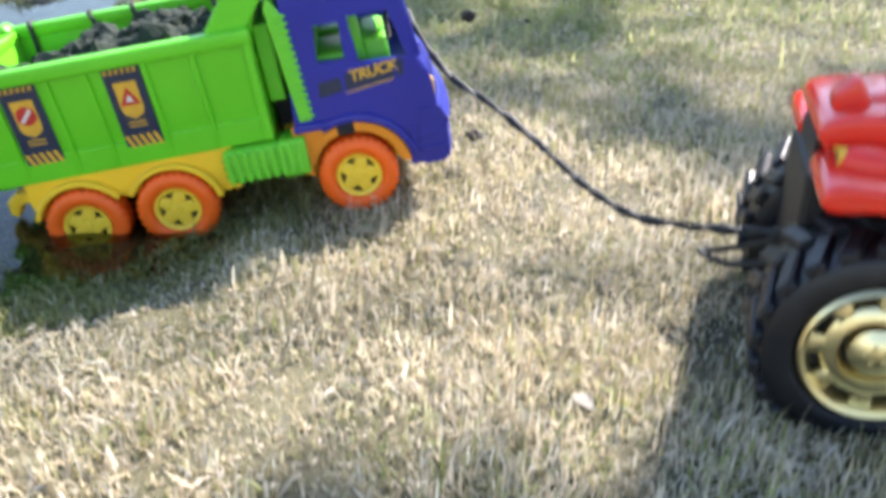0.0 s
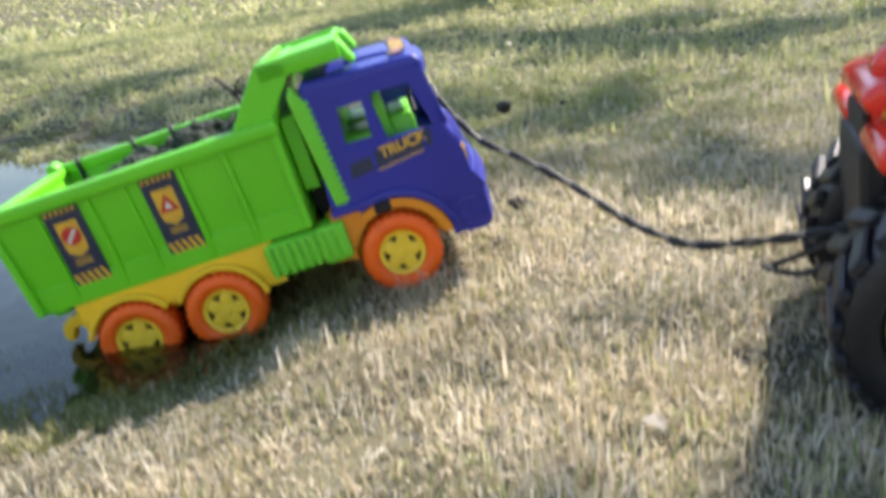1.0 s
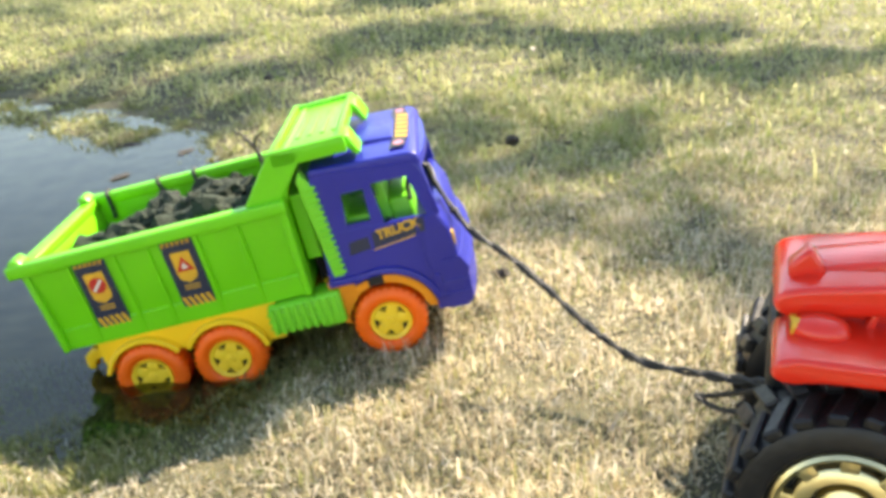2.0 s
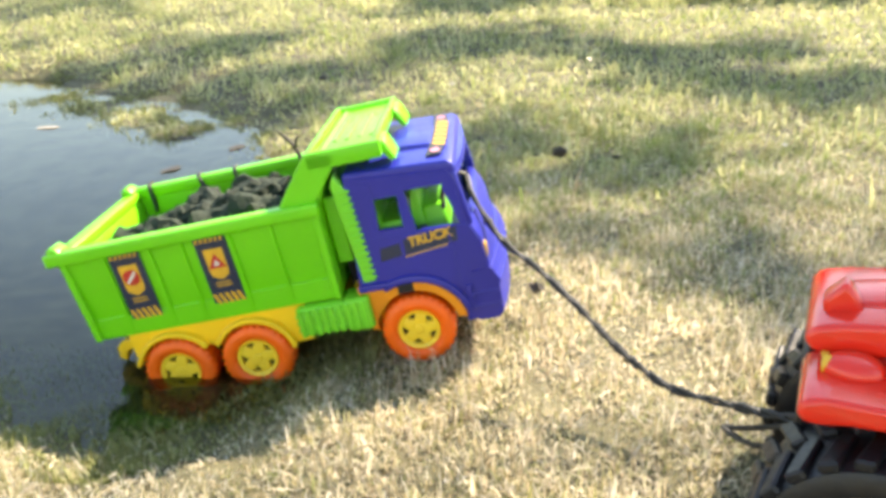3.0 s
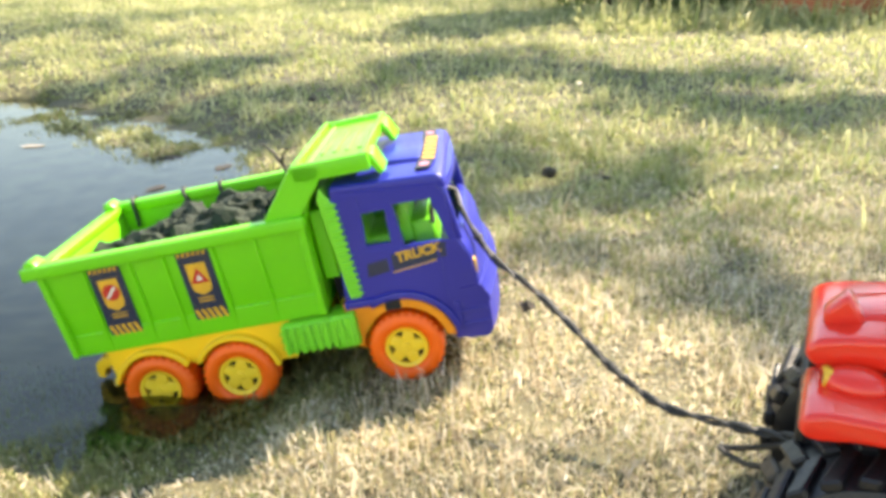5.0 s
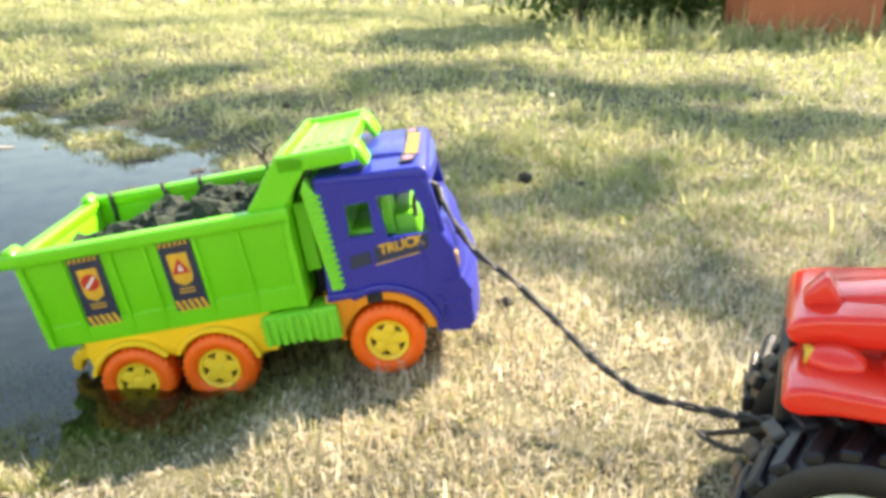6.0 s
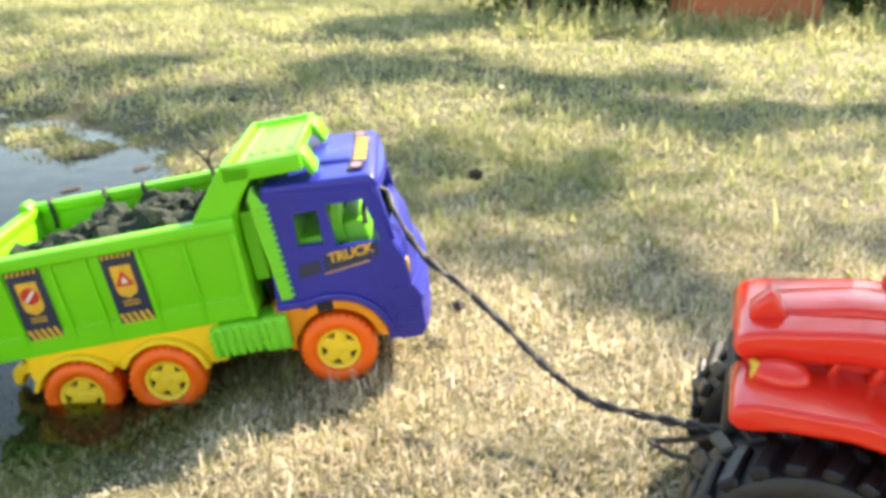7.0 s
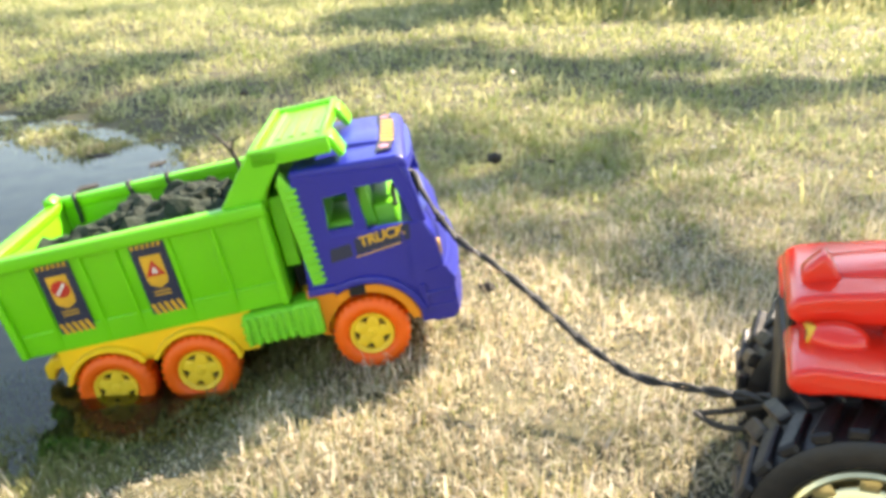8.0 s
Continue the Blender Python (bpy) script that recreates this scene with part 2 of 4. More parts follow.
RISE_Z = [0, 0.005, 0.011, 0.019, 0.025, 0.033, 0.043, 0.075, 0.14, 0.2]


def wobble(x, y):
    return (0.35 * np.sin(9.1 * x + 5.3 * y) + 0.3 * np.sin(-14.7 * x + 11.9 * y + 1.3) + 0.2 * np.sin(31.0 * x - 23.0 * y + 0.7)
            + 0.15 * np.sin(57.0 * x + 41.0 * y + 2.1))


def shore(x, y):
    """How far a place lies outside the puddle."""
    far = np.clip(np.abs(y), 0, 1.5)
    # a low mud spit runs out from the far bank
    u = np.clip(((x + 0.33) * -0.32 + (y - 0.78) * 0.25) / (0.32 ** 2 + 0.25 ** 2), 0, 1)
    off = np.hypot(x + 0.33 + 0.32 * u, y - 0.78 - 0.25 * u)
    d = np.maximum(np.maximum(x - np.interp(y, SHORE_Y, SHORE_X), np.interp(x, NEAR_X, NEAR_Y) - y), -2.6 - x) + 0.05 * wobble(x * 0.9, y * 0.9) * (0.12 + far) + 0.007 * wobble(x * 3.1 + 1, y * 3.1)
    return np.maximum(d, 0.016 + 0.030 * wobble(x * 2.2 + 2, y * 2.2) - off * 0.7)


def height(x, y):
    d = shore(x, y)
    return 0.09 * np.clip(y - 6.8, 0, 14) + WL + np.where(d < 0, np.where(d > -0.1, 0.09 * d, np.clip(0.2 * d + 0.011, -0.05, 0)), np.interp(d, RISE_D, RISE_Z)) + 0.0022 * wobble(x * 1.6 + 3, y * 1.6) * np.clip(d * 10, 0, 1)


def ground_sheet():
    def axis(near, far, n):
        u = np.linspace(-1, 1, n)
        k = math.asinh(far / near)
        return near * np.sinh(k * u)
    xs, ys = axis(0.35, 2500, 270), axis(0.35, 2500, 270)
    gx, gy = np.meshgrid(xs, ys, indexing="ij")
    gz = height(gx, gy)
    n = len(xs)
    verts = np.stack([gx, gy, gz], -1).reshape(-1, 3)
    i = np.arange(n * n).reshape(n, n)
    faces = np.stack([i[:-1, :-1], i[1:, :-1], i[1:, 1:], i[:-1, 1:]], -1).reshape(-1, 4)
    me = bpy.data.meshes.new("ground")
    me.from_pydata(verts.tolist(), [], faces.tolist())
    for f in me.polygons:
        f.use_smooth = True
    me.materials.append(SOIL)
    return tagged(new("ground", me), "trampled soil under a dry patchy lawn", "ground", kind="structure")


ground_sheet()


def puddle():
    bm = bmesh.new()
    ring = [bm.verts.new((x, y, WL)) for x, y in ((-6.2, -3), (-0.1, -0.4), (0.2, 0.0), (0.2, 0.6), (0.25, 1.0), (-0.3, 2.0), (-6.2, 2.6))]
    bm.faces.new(ring)
    return tagged(part("water", bm, WATER, s=1), "still shallow puddle reflecting pale blue sky", "puddle", kind="structure")


puddle()


def blades(name, count, region, lo, hi, width, mat, label, seed, lean=1.0, keep=None, wet=False):
    """Many single grass blades, each a bent tapering strip."""
    rng = np.random.default_rng(seed)
    x = rng.uniform(region[0], region[1], count)
    y = rng.uniform(region[2], region[3], count)
    d = shore(x, y)
    ok = d > np.where(rng.uniform(0, 1, count) < 0.30, -0.055, rng.uniform(-0.035, 0.012, count))
    bank = (y < 0.2) & (x < 0.12)
    ok &= ~bank | (d > rng.uniform(-0.02, 0.05, count))
    if wet:
        ok = d > -0.13
    ok &= np.abs(x - 0.1) < 0.30 + 0.85 * (y + 0.6)
    if keep is not None:
        ok &= keep(x, y, rng)
    x, y, d = x[ok], y[ok], d[ok]
    z = height(x, y) - 0.001
    n = len(x)
    tuft = 0.75 + 0.45 * wobble(x * 2.3, y * 2.3) + 0.40 * wobble(x * 6.1 + 3, y * 6.1)
    ln = rng.uniform(lo, hi, n) * np.clip(tuft, 0.35, 1.7) * np.clip(0.55 + d * 4.0, 0.5, 1)
    az = rng.uniform(0, 2 * np.pi, n)
    tilt = np.abs(rng.normal(0.35, lean, n)).clip(0, 1.55)
    curl = rng.uniform(-0.6, 1.7, n)
    w = width * rng.uniform(0.6, 1.3, n)
    dx, dy = np.cos(az), np.sin(az)
    sx, sy = -dy, dx
    twist = rng.uniform(-0.8, 0.8, n)
    verts = np.zeros((n, 7, 3))
    px, pz = np.zeros(n), np.zeros(n)
    a = tilt * 0.92
    for k, frac in enumerate((0.0, 0.4, 0.75)):
        ww = w * (1.0, 0.85, 0.55)[k] / 2
        for side in (0, 1):
            sgn = 1 if side else -1
            verts[:, 2 * k + side, 0] = x + dx * px + sgn * ww * (sx * np.cos(twist * k))
            verts[:, 2 * k + side, 1] = y + dy * px + sgn * ww * (sy * np.cos(twist * k))
            verts[:, 2 * k + side, 2] = z + pz + sgn * ww * np.sin(twist * k)
        step = ln * (0.4, 0.35, 0.25)[k]
        px, pz = px + step * np.sin(a), pz + step * np.cos(a)
        a = np.clip(a + curl * (0.3 + tilt), 0, 2.0)
    verts[:, 6] = np.stack([x + dx * px, y + dy * px, z + pz], -1)
    base = (np.arange(n) * 7)[:, None]
    quads = np.concatenate([base + np.array([0, 1, 3, 2]), base + np.array([2, 3, 5, 4])])
    tris = base + np.array([4, 5, 6])
    loops = np.concatenate([quads.ravel(), tris.ravel()]).astype(np.int32)
    starts = np.concatenate([np.arange(len(quads)) * 4, len(quads) * 4 + np.arange(n) * 3]).astype(np.int32)
    me = bpy.data.meshes.new(name)
    me.vertices.add(n * 7)
    me.vertices.foreach_set("co", verts.astype(np.float32).ravel())
    me.loops.add(len(loops))
    me.loops.foreach_set("vertex_index", loops)
    me.polygons.add(len(starts))
    me.polygons.foreach_set("loop_start", starts)
    me.update(calc_edges=True)
    me.materials.append(mat)
    return tagged(new(name, me), label, "grass", kind="stuff")


def near_fan(x, y, rng):
    # thin out by distance
    r = np.hypot(x - 0.1, y + 0.5)
    return rng.uniform(0, 1, len(x)) < np.clip(0.7 / np.maximum(r, 0.3), 0, 1) ** 1.2


blades("dry_grass", 305000, (-0.5, 0.9, -0.55, 0.80), 0.007, 0.020, 0.0012, GRASS, "short dry straw-coloured lawn grass mixed with green blades", 3, lean=1.7, keep=near_fan)
blades("straw_thatch", 112000, (-0.40, 0.62, -0.45, 0.42), 0.009, 0.022, 0.0013, STRAWMAT, "dead bleached straw matted flat among lawn grass", 8, lean=4.0, keep=near_fan)
def green_patches(x, y, rng):
    # greener growth beyond the truck, in loose clumps
    a = np.exp(-((x - 0.32) / 0.26) ** 2 - ((y - 0.45) / 0.30) ** 2)
    b = 0.5 * np.exp(-((x - 0.20) / 0.10) ** 2 - ((y + 0.30) / 0.07) ** 2)
    return rng.uniform(0, 1, len(x)) < (a + b) * np.clip(0.55 + 0.6 * wobble(x * 5 + 1, y * 5), 0.1, 1)


blades("green_grass", 190000, (-0.1, 1.0, -0.42, 1.0), 0.010, 0.023, 0.0015, GREENBLADE, "fresh green grass growing through the dry lawn", 12, lean=1.3, keep=green_patches)
blades("wet_grass", 90000, (-0.45, 0.12, -0.14, 0.22), 0.010, 0.026, 0.0018, WETBLADE, "drowned olive-green grass standing in the shallow edge of the puddle", 31, lean=1.5, wet=True,
       keep=lambda x, y, rng: (shore(x, y) < 0.05) & (rng.uniform(0, 1, len(x)) < np.clip(0.95 + 6.0 * shore(x, y), 0.0, 0.9) * np.clip(0.7 + wobble(x * 4 + 2, y * 4), 0.25, 1)))
blades("spit_grass", 60000, (-0.95, -0.05, 0.6, 1.25), 0.012, 0.03, 0.0030, WETBLADE, "olive wet weeds on the low mud spit in the puddle", 32, lean=1.6, wet=True,
       keep=lambda x, y, rng: (np.abs(shore(x, y)) < 0.035) & (rng.uniform(0, 1, len(x)) < np.clip(0.35 + 0.8 * wobble(x * 3 + 1, y * 3), 0.03, 0.8)))
blades("straw_tufts", 3200, (-0.15, 0.42, -0.42, 0.02), 0.014, 0.030, 0.0014, STRAWMAT, "long bleached grass stalks standing out of the lawn", 13, lean=1.3)
blades("mid_grass", 205000, (-2.2, 3.2, 0.25, 3.6), 0.014, 0.040, 0.0042, FARGRASS, "short sunlit lawn grass, part dry and part green", 4, lean=1.5, keep=lambda x, y, rng: rng.uniform(0, 1, len(x)) < np.clip((y - 0.15) / 0.5, 0.04, 1))
blades("far_grass", 45000, (-9.0, 12.0, 3.4, 15.0), 0.04, 0.10, 0.026, FARGRASS, "distant sunlit lawn grass", 5)
blades("tall_weeds", 3600, (0.45, 2.6, 1.75, 2.2), 0.03, 0.12, 0.006, FARGRASS, "tall pale weeds growing in front of the bushes", 9, lean=0.35)

# ---- toy dump truck (centimetres; x forward, near side y = 0, far side y = 14.4) ----
TILT_UP = 11.0
W = 14.9
truck = thing("toy_dump_truck", pose(0, 0, 0, 0, -TILT_UP, 0), "green and blue plastic toy dump truck on a grassy bank", "toy truck")


def letters(text, size, mat, parent, m, name="lettering"):
    cu = bpy.data.curves.new(name, 'FONT')
    cu.body, cu.size, cu.extrude = text, size, 0.0002
    cu.align_x, cu.align_y = 'LEFT', 'BOTTOM'
    cu.shear, cu.offset, cu.space_character = 0.12, 0.00025, 0.95
    tmp = bpy.data.objects.new(name, cu)
    scene.collection.objects.link(tmp)
    me = bpy.data.meshes.new_from_object(tmp.evaluated_get(bpy.context.evaluated_depsgraph_get()))
    bpy.data.objects.remove(tmp)
    me.materials.clear()
    me.materials.append(mat)
    ob = new(name, me)
    ob.parent = parent
    ob.matrix_local = m
    return ob


def truck_wheel(x, y, out):
    """out: -1 for the near side. Tyre with tread blocks, hub with a five-armed star."""
    r = 2.6
    prof = [(1.56, 0.02), (1.72, -0.16), (1.95, -0.22), (2.25, -0.22), (2.48, -0.08), (2.55, 0.12), (2.55, 1.75), (2.45, 1.95), (1.5, 2.0), (0.3, 2.0), (0.3, 0.9), (1.5, 0.9), (1.56, 0.02)]
    bm = lathe(prof, 120)
    # tread: every second step of the outer band stands proud, the two rows staggered
    for v in bm.verts:
        rad = math.hypot(v.co.x, v.co.z)
        if rad > 2.5:
            k = int(round(math.atan2(v.co.z, v.co.x) / (2 * math.pi) * 120)) % 4
            if k in ((0, 1) if v.co.y < 0.9 else (2, 3)):
                v.co.x *= 1.055
                v.co.z *= 1.055
    tyre = part("tyre", bm, TYRE, truck, "orange plastic tyre with fine tread", smooth=True)
    # hub: outer ring, star, cap
    hubs = [lathe([(1.74, 0.55), (1.74, 0.08), (1.66, -0.04), (1.52, -0.02), (1.36, 0.10), (1.36, 0.55)], 48),
            lathe([(0.02, 0.06), (0.28, 0.06), (0.36, 0.13), (0.80, 0.13), (0.86, 0.20), (0.86, 0.5)], 30)]
    for k in range(5):
        a = 2 * math.pi * k / 5 + 0.3
        arm = prism([(-0.58, 0.5), (0.58, 0.5), (0.36, 1.48), (-0.36, 1.48)], 0.12, 0.5, 0.06)
        bmesh.ops.rotate(arm, verts=arm.verts[:], cent=(0, 0, 0), matrix=Matrix.Rotation(a, 3, 'Y'))
        hubs.append(arm)
    hub = join(*hubs)
    bmesh.ops.scale(hub, vec=(0.9, 1.0, 0.9), verts=hub.verts[:])
    rim = part("rim", hub, HUB, tyre, "yellow plastic star-spoked hub", smooth=True)
    # dark backing disc: shade inside the hub holes put into colour
    back = part("hub_hole_shade", lathe([(0.02, 0.42), (1.7, 0.42), (1.7, 0.5), (0.02, 0.5)], 24), DARK, tyre)
    tyre.matrix_local = Matrix.Translation((x * 0.01, y * 0.01, 0.0262)) @ (Matrix.Identity(4) if out < 0 else Matrix.Rotation(math.pi, 4, 'Z'))
    return tyre


for wx in (-6.2, -0.2, 12.0):
    truck_wheel(wx, 0.05, -1)
    truck_wheel(wx, W - 0.05, 1)

# chassis and fenders
part("chassis", join(box(-9.6, 16.5, 3.2, 11.2, 3.0, 5.4, 0.2), box(-9.5, 4.0, 2.1, 12.3, 3.4, 5.9, 0.2), box(7.6, 17.2, 2.1, 12.3, 2.6, 6.0, 0.2)), YELLOW, truck)
for wx in (-6.2, -0.2, 12.0):
    part("axle", lathe([(0.25, 2.0), (0.25, 12.4)], 12, centre=(wx, 0, 2.62)), DARK, truck)
part("tow_hook", join(prism([(-11.6, 3.6), (-11.1, 3.3), (-10.8, 4.1), (-9.4, 4.3), (-9.4, 5.0), (-10.9, 5.0), (-11.5, 4.5)], 2.2, 3.4, 0.12), box(-9.9, -9.2, 1.8, 4.6, 3.6, 5.4, 0.15)), YELLOW, truck)


def arch(cx, cz, r, a0, a1, n=12):
    return [(cx + r * math.cos(radians(a0 + (a1 - a0) * k / n)), cz + r * math.sin(radians(a0 + (a1 - a0) * k / n))) for k in range(n + 1)]


def rear_fender(y0, y1):
    low = [(-9.1, 3.7)] + arch(-6.2, 2.6, 2.85, 158, 36) + arch(-0.2, 2.6, 2.85, 150, 12) + [(3.6, 3.2), (4.2, 3.2)]
    plate = prism([(4.2, 6.35), (-9.3, 6.35), (-9.3, 4.6)] + low, y0 + 0.5, y1, 0.0)
    lips = []
    for c, a0, a1 in ((-6.2, 160, 32), (-0.2, 148, 8)):
        o, i = arch(c, 2.6, 3.25, a0, a1, 16), arch(c, 2.6, 2.9, a0, a1, 16)
        lips.append(prism(o + i[::-1], y0 - 0.15, y0 + 0.9, 0.06, 1))
    return join(plate, *lips)


part("rear_fender", rear_fender(0.0, 2.2), YELLOW, truck, smooth=True)
part("rear_fender", rear_fender(W - 2.2, W - 0.6), YELLOW, truck, smooth=True)


def front_fender(y0, y1):
    low = [(8.3, 3.4)] + [(9.2, 3.0)] + arch(12.0, 2.6, 3.0, 165, 12, 16) + [(15.4, 2.9), (15.9, 2.9)]
    plate = prism([(15.9, 6.4), (8.3, 6.6)] + low, y0 + 0.35, y1, 0.0)
    o, i = arch(12.0, 2.6, 3.7, 120, 8, 16), arch(12.0, 2.6, 3.05, 120, 8, 16)
    return join(plate, prism(o + i[::-1], y0 + 0.1, y0 + 1.0, 0.06, 1))


part("front_fender", front_fender(0.0, 2.1), ORANGE, truck, "orange plastic wheel arch", smooth=True)
part("front_fender", front_fender(W - 2.1, W - 0.4), ORANGE, truck, smooth=True)
# solid dark box for an open notch, its shade put into the colour
part("notch_shade", box(11.2, 12.3, 0.02, 0.9, 5.6, 6.35, 0.05), DARK, truck)

# tipping bed: each wall of its own
bed = part("bed", box(-10.9, 7.0, 0.9, W - 0.9, 6.1, 6.7, 0.15), GREEN, truck, "green plastic tipping bed")
X0, X1 = -11.6, 7.05


def side_wall(y_in, y_out):
    """Leans out slightly to the top; the tail edge slopes."""
    bm = bmesh.new()
    a = [(-11.35, 6.15), (7.05, 6.15), (7.05, 12.7), (-11.85, 12.7)]
    out = [bm.verts.new((x, y_out + (0.5 if y_out < 5 else -0.5) * (1 - (z - 6.15) / 6.55), z)) for x, z in a]
    inn = [bm.verts.new((x, y_in + (0.5 if y_out < 5 else -0.5) * (1 - (z - 6.15) / 6.55), z)) for x, z in a]
    bm.faces.new(out)
    bm.faces.new(inn)
    for i in range(4):
        bm.faces.new((out[i], out[(i + 1) % 4], inn[(i + 1) % 4], inn[i]))
    return soften(bm, bm.edges[:], 0.08)


part("side_wall", side_wall(0.55, 0.1), GREEN, bed)
part("side_wall", side_wall(W - 0.55, W - 0.1), GREEN, bed)


def rib(x, y, near):
    s = -1 if near else 1
    bm = bmesh.new()
    for z, off, hw in ((6.2, 0.5, 0.16), (9.4, 0.25, 0.15), (12.75, 0.0, 0.14)):
        yy = y - s * off
        for dx, dy in ((-hw - 0.08, 0), (-hw, 0.24), (hw, 0.24), (hw + 0.08, 0)):
            bm.verts.new((x + dx, yy + s * dy, z))
    bm.verts.ensure_lookup_table()
    v = bm.verts
    for k in (0, 4):
        for i in range(3):
            bm.faces.new((v[k + i], v[k + i + 1], v[k + i + 5], v[k + i + 4]))
    bm.faces.new((v[0], v[1], v[2], v[3]))
    bm.faces.new((v[8], v[9], v[10], v[11]))
    return bm


for rx in (-8.75, -5.4, -3.0, 0.55, 3.55):
    part("rib", rib(rx, 0.1, True), GREEN, bed)
    part("rib", rib(rx, W - 0.1, False), GREEN, bed)
# lower rail along the near side
part("lower_rail", join(box(-11.2, 7.05, 0.36, 0.75, 6.1, 7.75, 0.08)), GREEN, bed)
part("lower_rail", join(box(-11.0, 7.05, W - 0.7, W - 0.32, 6.1, 7.0, 0.1)), GREEN, bed)
part("end_post", prism([(6.65, 6.2), (7.15, 6.2), (7.2, 12.8), (6.7, 12.8)], -0.12, 0.7, 0.08), GREEN, bed)
part("end_post", prism([(-11.5, 6.2), (-11.05, 6.2), (-11.55, 12.8), (-12.05, 12.8)], -0.08, 0.7, 0.08), GREEN, bed)
# rim: lips along both sides and the tail
part("rim_lip", box(-12.8, 7.35, -0.45, 0.65, 12.55, 13.5, 0.16, 3), GREEN, bed, smooth=True)
part("rim_lip", box(-12.5, 7.3, W - 0.65, W + 0.45, 12.55, 13.5, 0.16, 3), GREEN, bed, smooth=True)
part("tailgate", join(prism([(-11.0, 6.2), (-10.6, 6.2), (-11.45, 12.7), (-11.9, 12.7)], 0.5, W - 0.5, 0.1),
                      box(-12.5, -11.3, 0.0, W, 12.5, 13.3, 0.2, 3)), GREEN, bed, smooth=True)
for yy in (0.1, W - 1.1):
    part("corner_tab", prism([(-12.6, 13.0), (-11.5, 13.0), (-11.55, 13.5), (-12.0, 13.95), (-12.5, 13.8)], yy - 0.3, yy + 1.2, 0.15), GREEN, bed, smooth=True)
part("tail_latch", box(-11.6, -10.4, 2.2, 12.2, 5.3, 6.2, 0.2), GREEN, bed)
# headboard with wings and the canopy over the cab
HEAD = [(6.6, 6.2), (7.2, 6.2), (7.25, 12.8), (8.7, 16.3), (8.1, 16.6), (6.6, 13.0)]
part("headboard", prism(HEAD, 0.6, W - 0.6, 0.1), GREEN, bed)
for y0, y1 in ((0.05, 0.65), (W - 0.65, W - 0.05)):
    part("wing", prism([(4.4, 13.3), (7.1, 13.3), (8.9, 15.5), (9.2, 16.5), (7.2, 16.75)], y0, y1, 0.1), GREEN, bed)
C1 = W - 0.55
canopy = part("canopy", join(box(7.4, 12.1, 0.5, C1 - 0.3, 16.1, 16.45, 0.1), box(7.2, 12.45, 0.05, 0.55, 15.6, 16.8, 0.12), box(7.2, 12.2, C1 - 0.5, C1, 15.75, 16.75, 0.12), box(11.8, 12.25, 0.3, C1 - 0.2, 15.9, 16.75, 0.12),
                             box(7.2, 7.7, 0.3, C1 - 0.2, 16.0, 16.8, 0.12)), GREEN, bed, smooth=True)
for y0, y1 in ((0.9, 3.6), (C1 - 3.9, C1 - 0.7)):
    part("visor_tab", prism([(12.1, 16.6), (12.6, 16.5), (13.2, 15.1), (12.8, 15.0), (12.2, 15.9)], y0, y1, 0.14), GREEN, canopy, smooth=True)
for k in range(4):
    part("louvre", box(8.6 + 0.9 * k, 8.95 + 0.9 * k, 3.6, 10.6, 16.42, 16.54, 0.05), GREEN, canopy)


# stickers on the near wall
def sticker(x):
    """Dark panel with a stripe row, a yellow badge and a red mark; leans with the wall."""
    m = Matrix.Translation((x * 0.01, 0.0, 0.0)) @ Matrix.Translation((0, -0.0002, 0.0625 + 0.0)) @ Matrix.Rotation(math.atan2(0.42, 6.5), 4, 'X') @ Matrix.Translation((0, 0.0048, 0))
    p = part("sticker", box(0, 2.35, -0.03, 0.0, 0.95, 6.2, 0.0), NAVY, bed, "navy warning sticker with yellow badge and hazard stripes")
    p.matrix_local = m
    part("badge", prism([(0.45, 3.6), (0.55, 3.2), (1.15, 2.85), (1.75, 3.2), (1.85, 3.6), (1.85, 5.3), (0.45, 5.3)], -0.045, -0.03, 0), GOLDINK, p)
    if x < -5:
        part("mark", lathe([(0.02, -0.06), (0.62, -0.06), (0.62, -0.045)], 24, centre=(1.15, 0, 4.3)), REDINK, p)
        part("mark_bar", prism([(0.72, 3.98), (0.86, 3.84), (1.58, 4.6), (1.44, 4.74)], -0.068, -0.06, 0), WHITEINK, p)
    else:
        part("mark", prism([(0.5, 3.8), (1.8, 3.8), (1.15, 4.95)], -0.06, -0.045, 0), REDINK, p)
        part("mark_bar", prism([(0.9, 4.0), (1.4, 4.0), (1.15, 4.5)], -0.068, -0.06, 0), WHITEINK, p)
    for z in (2.35, 2.6):
        part("print_line", box(0.6, 1.7, -0.045, -0.03, z, z + 0.1, 0), GOLDINK, p)
    for k in range(5):
        part("stripe", prism([(0.32 + 0.44 * k, 0.98), (0.56 + 0.44 * k, 0.98), (0.29 + 0.44 * k, 1.8), (0.05 + 0.44 * k, 1.8)], -0.045, -0.03, 0), GOLDINK, p)
    for k in range(6):
        part("stripe", prism([(0.08 + 0.36 * k, 5.85), (0.26 + 0.36 * k, 5.85), (0.34 + 0.36 * k, 6.15), (0.16 + 0.36 * k, 6.15)], -0.045, -0.03, 0), GOLDINK, p)


sticker(-8.42)
sticker(-2.05)

# cab: side walls with two window holes each, built from bars; rounded roof, nose and bumper
cab = part("cab", box(9.0, 9.5, 0.9, W - 0.9, 6.6, 14.4, 0.15), BLUE, truck, "deep blue plastic cab with open windows")


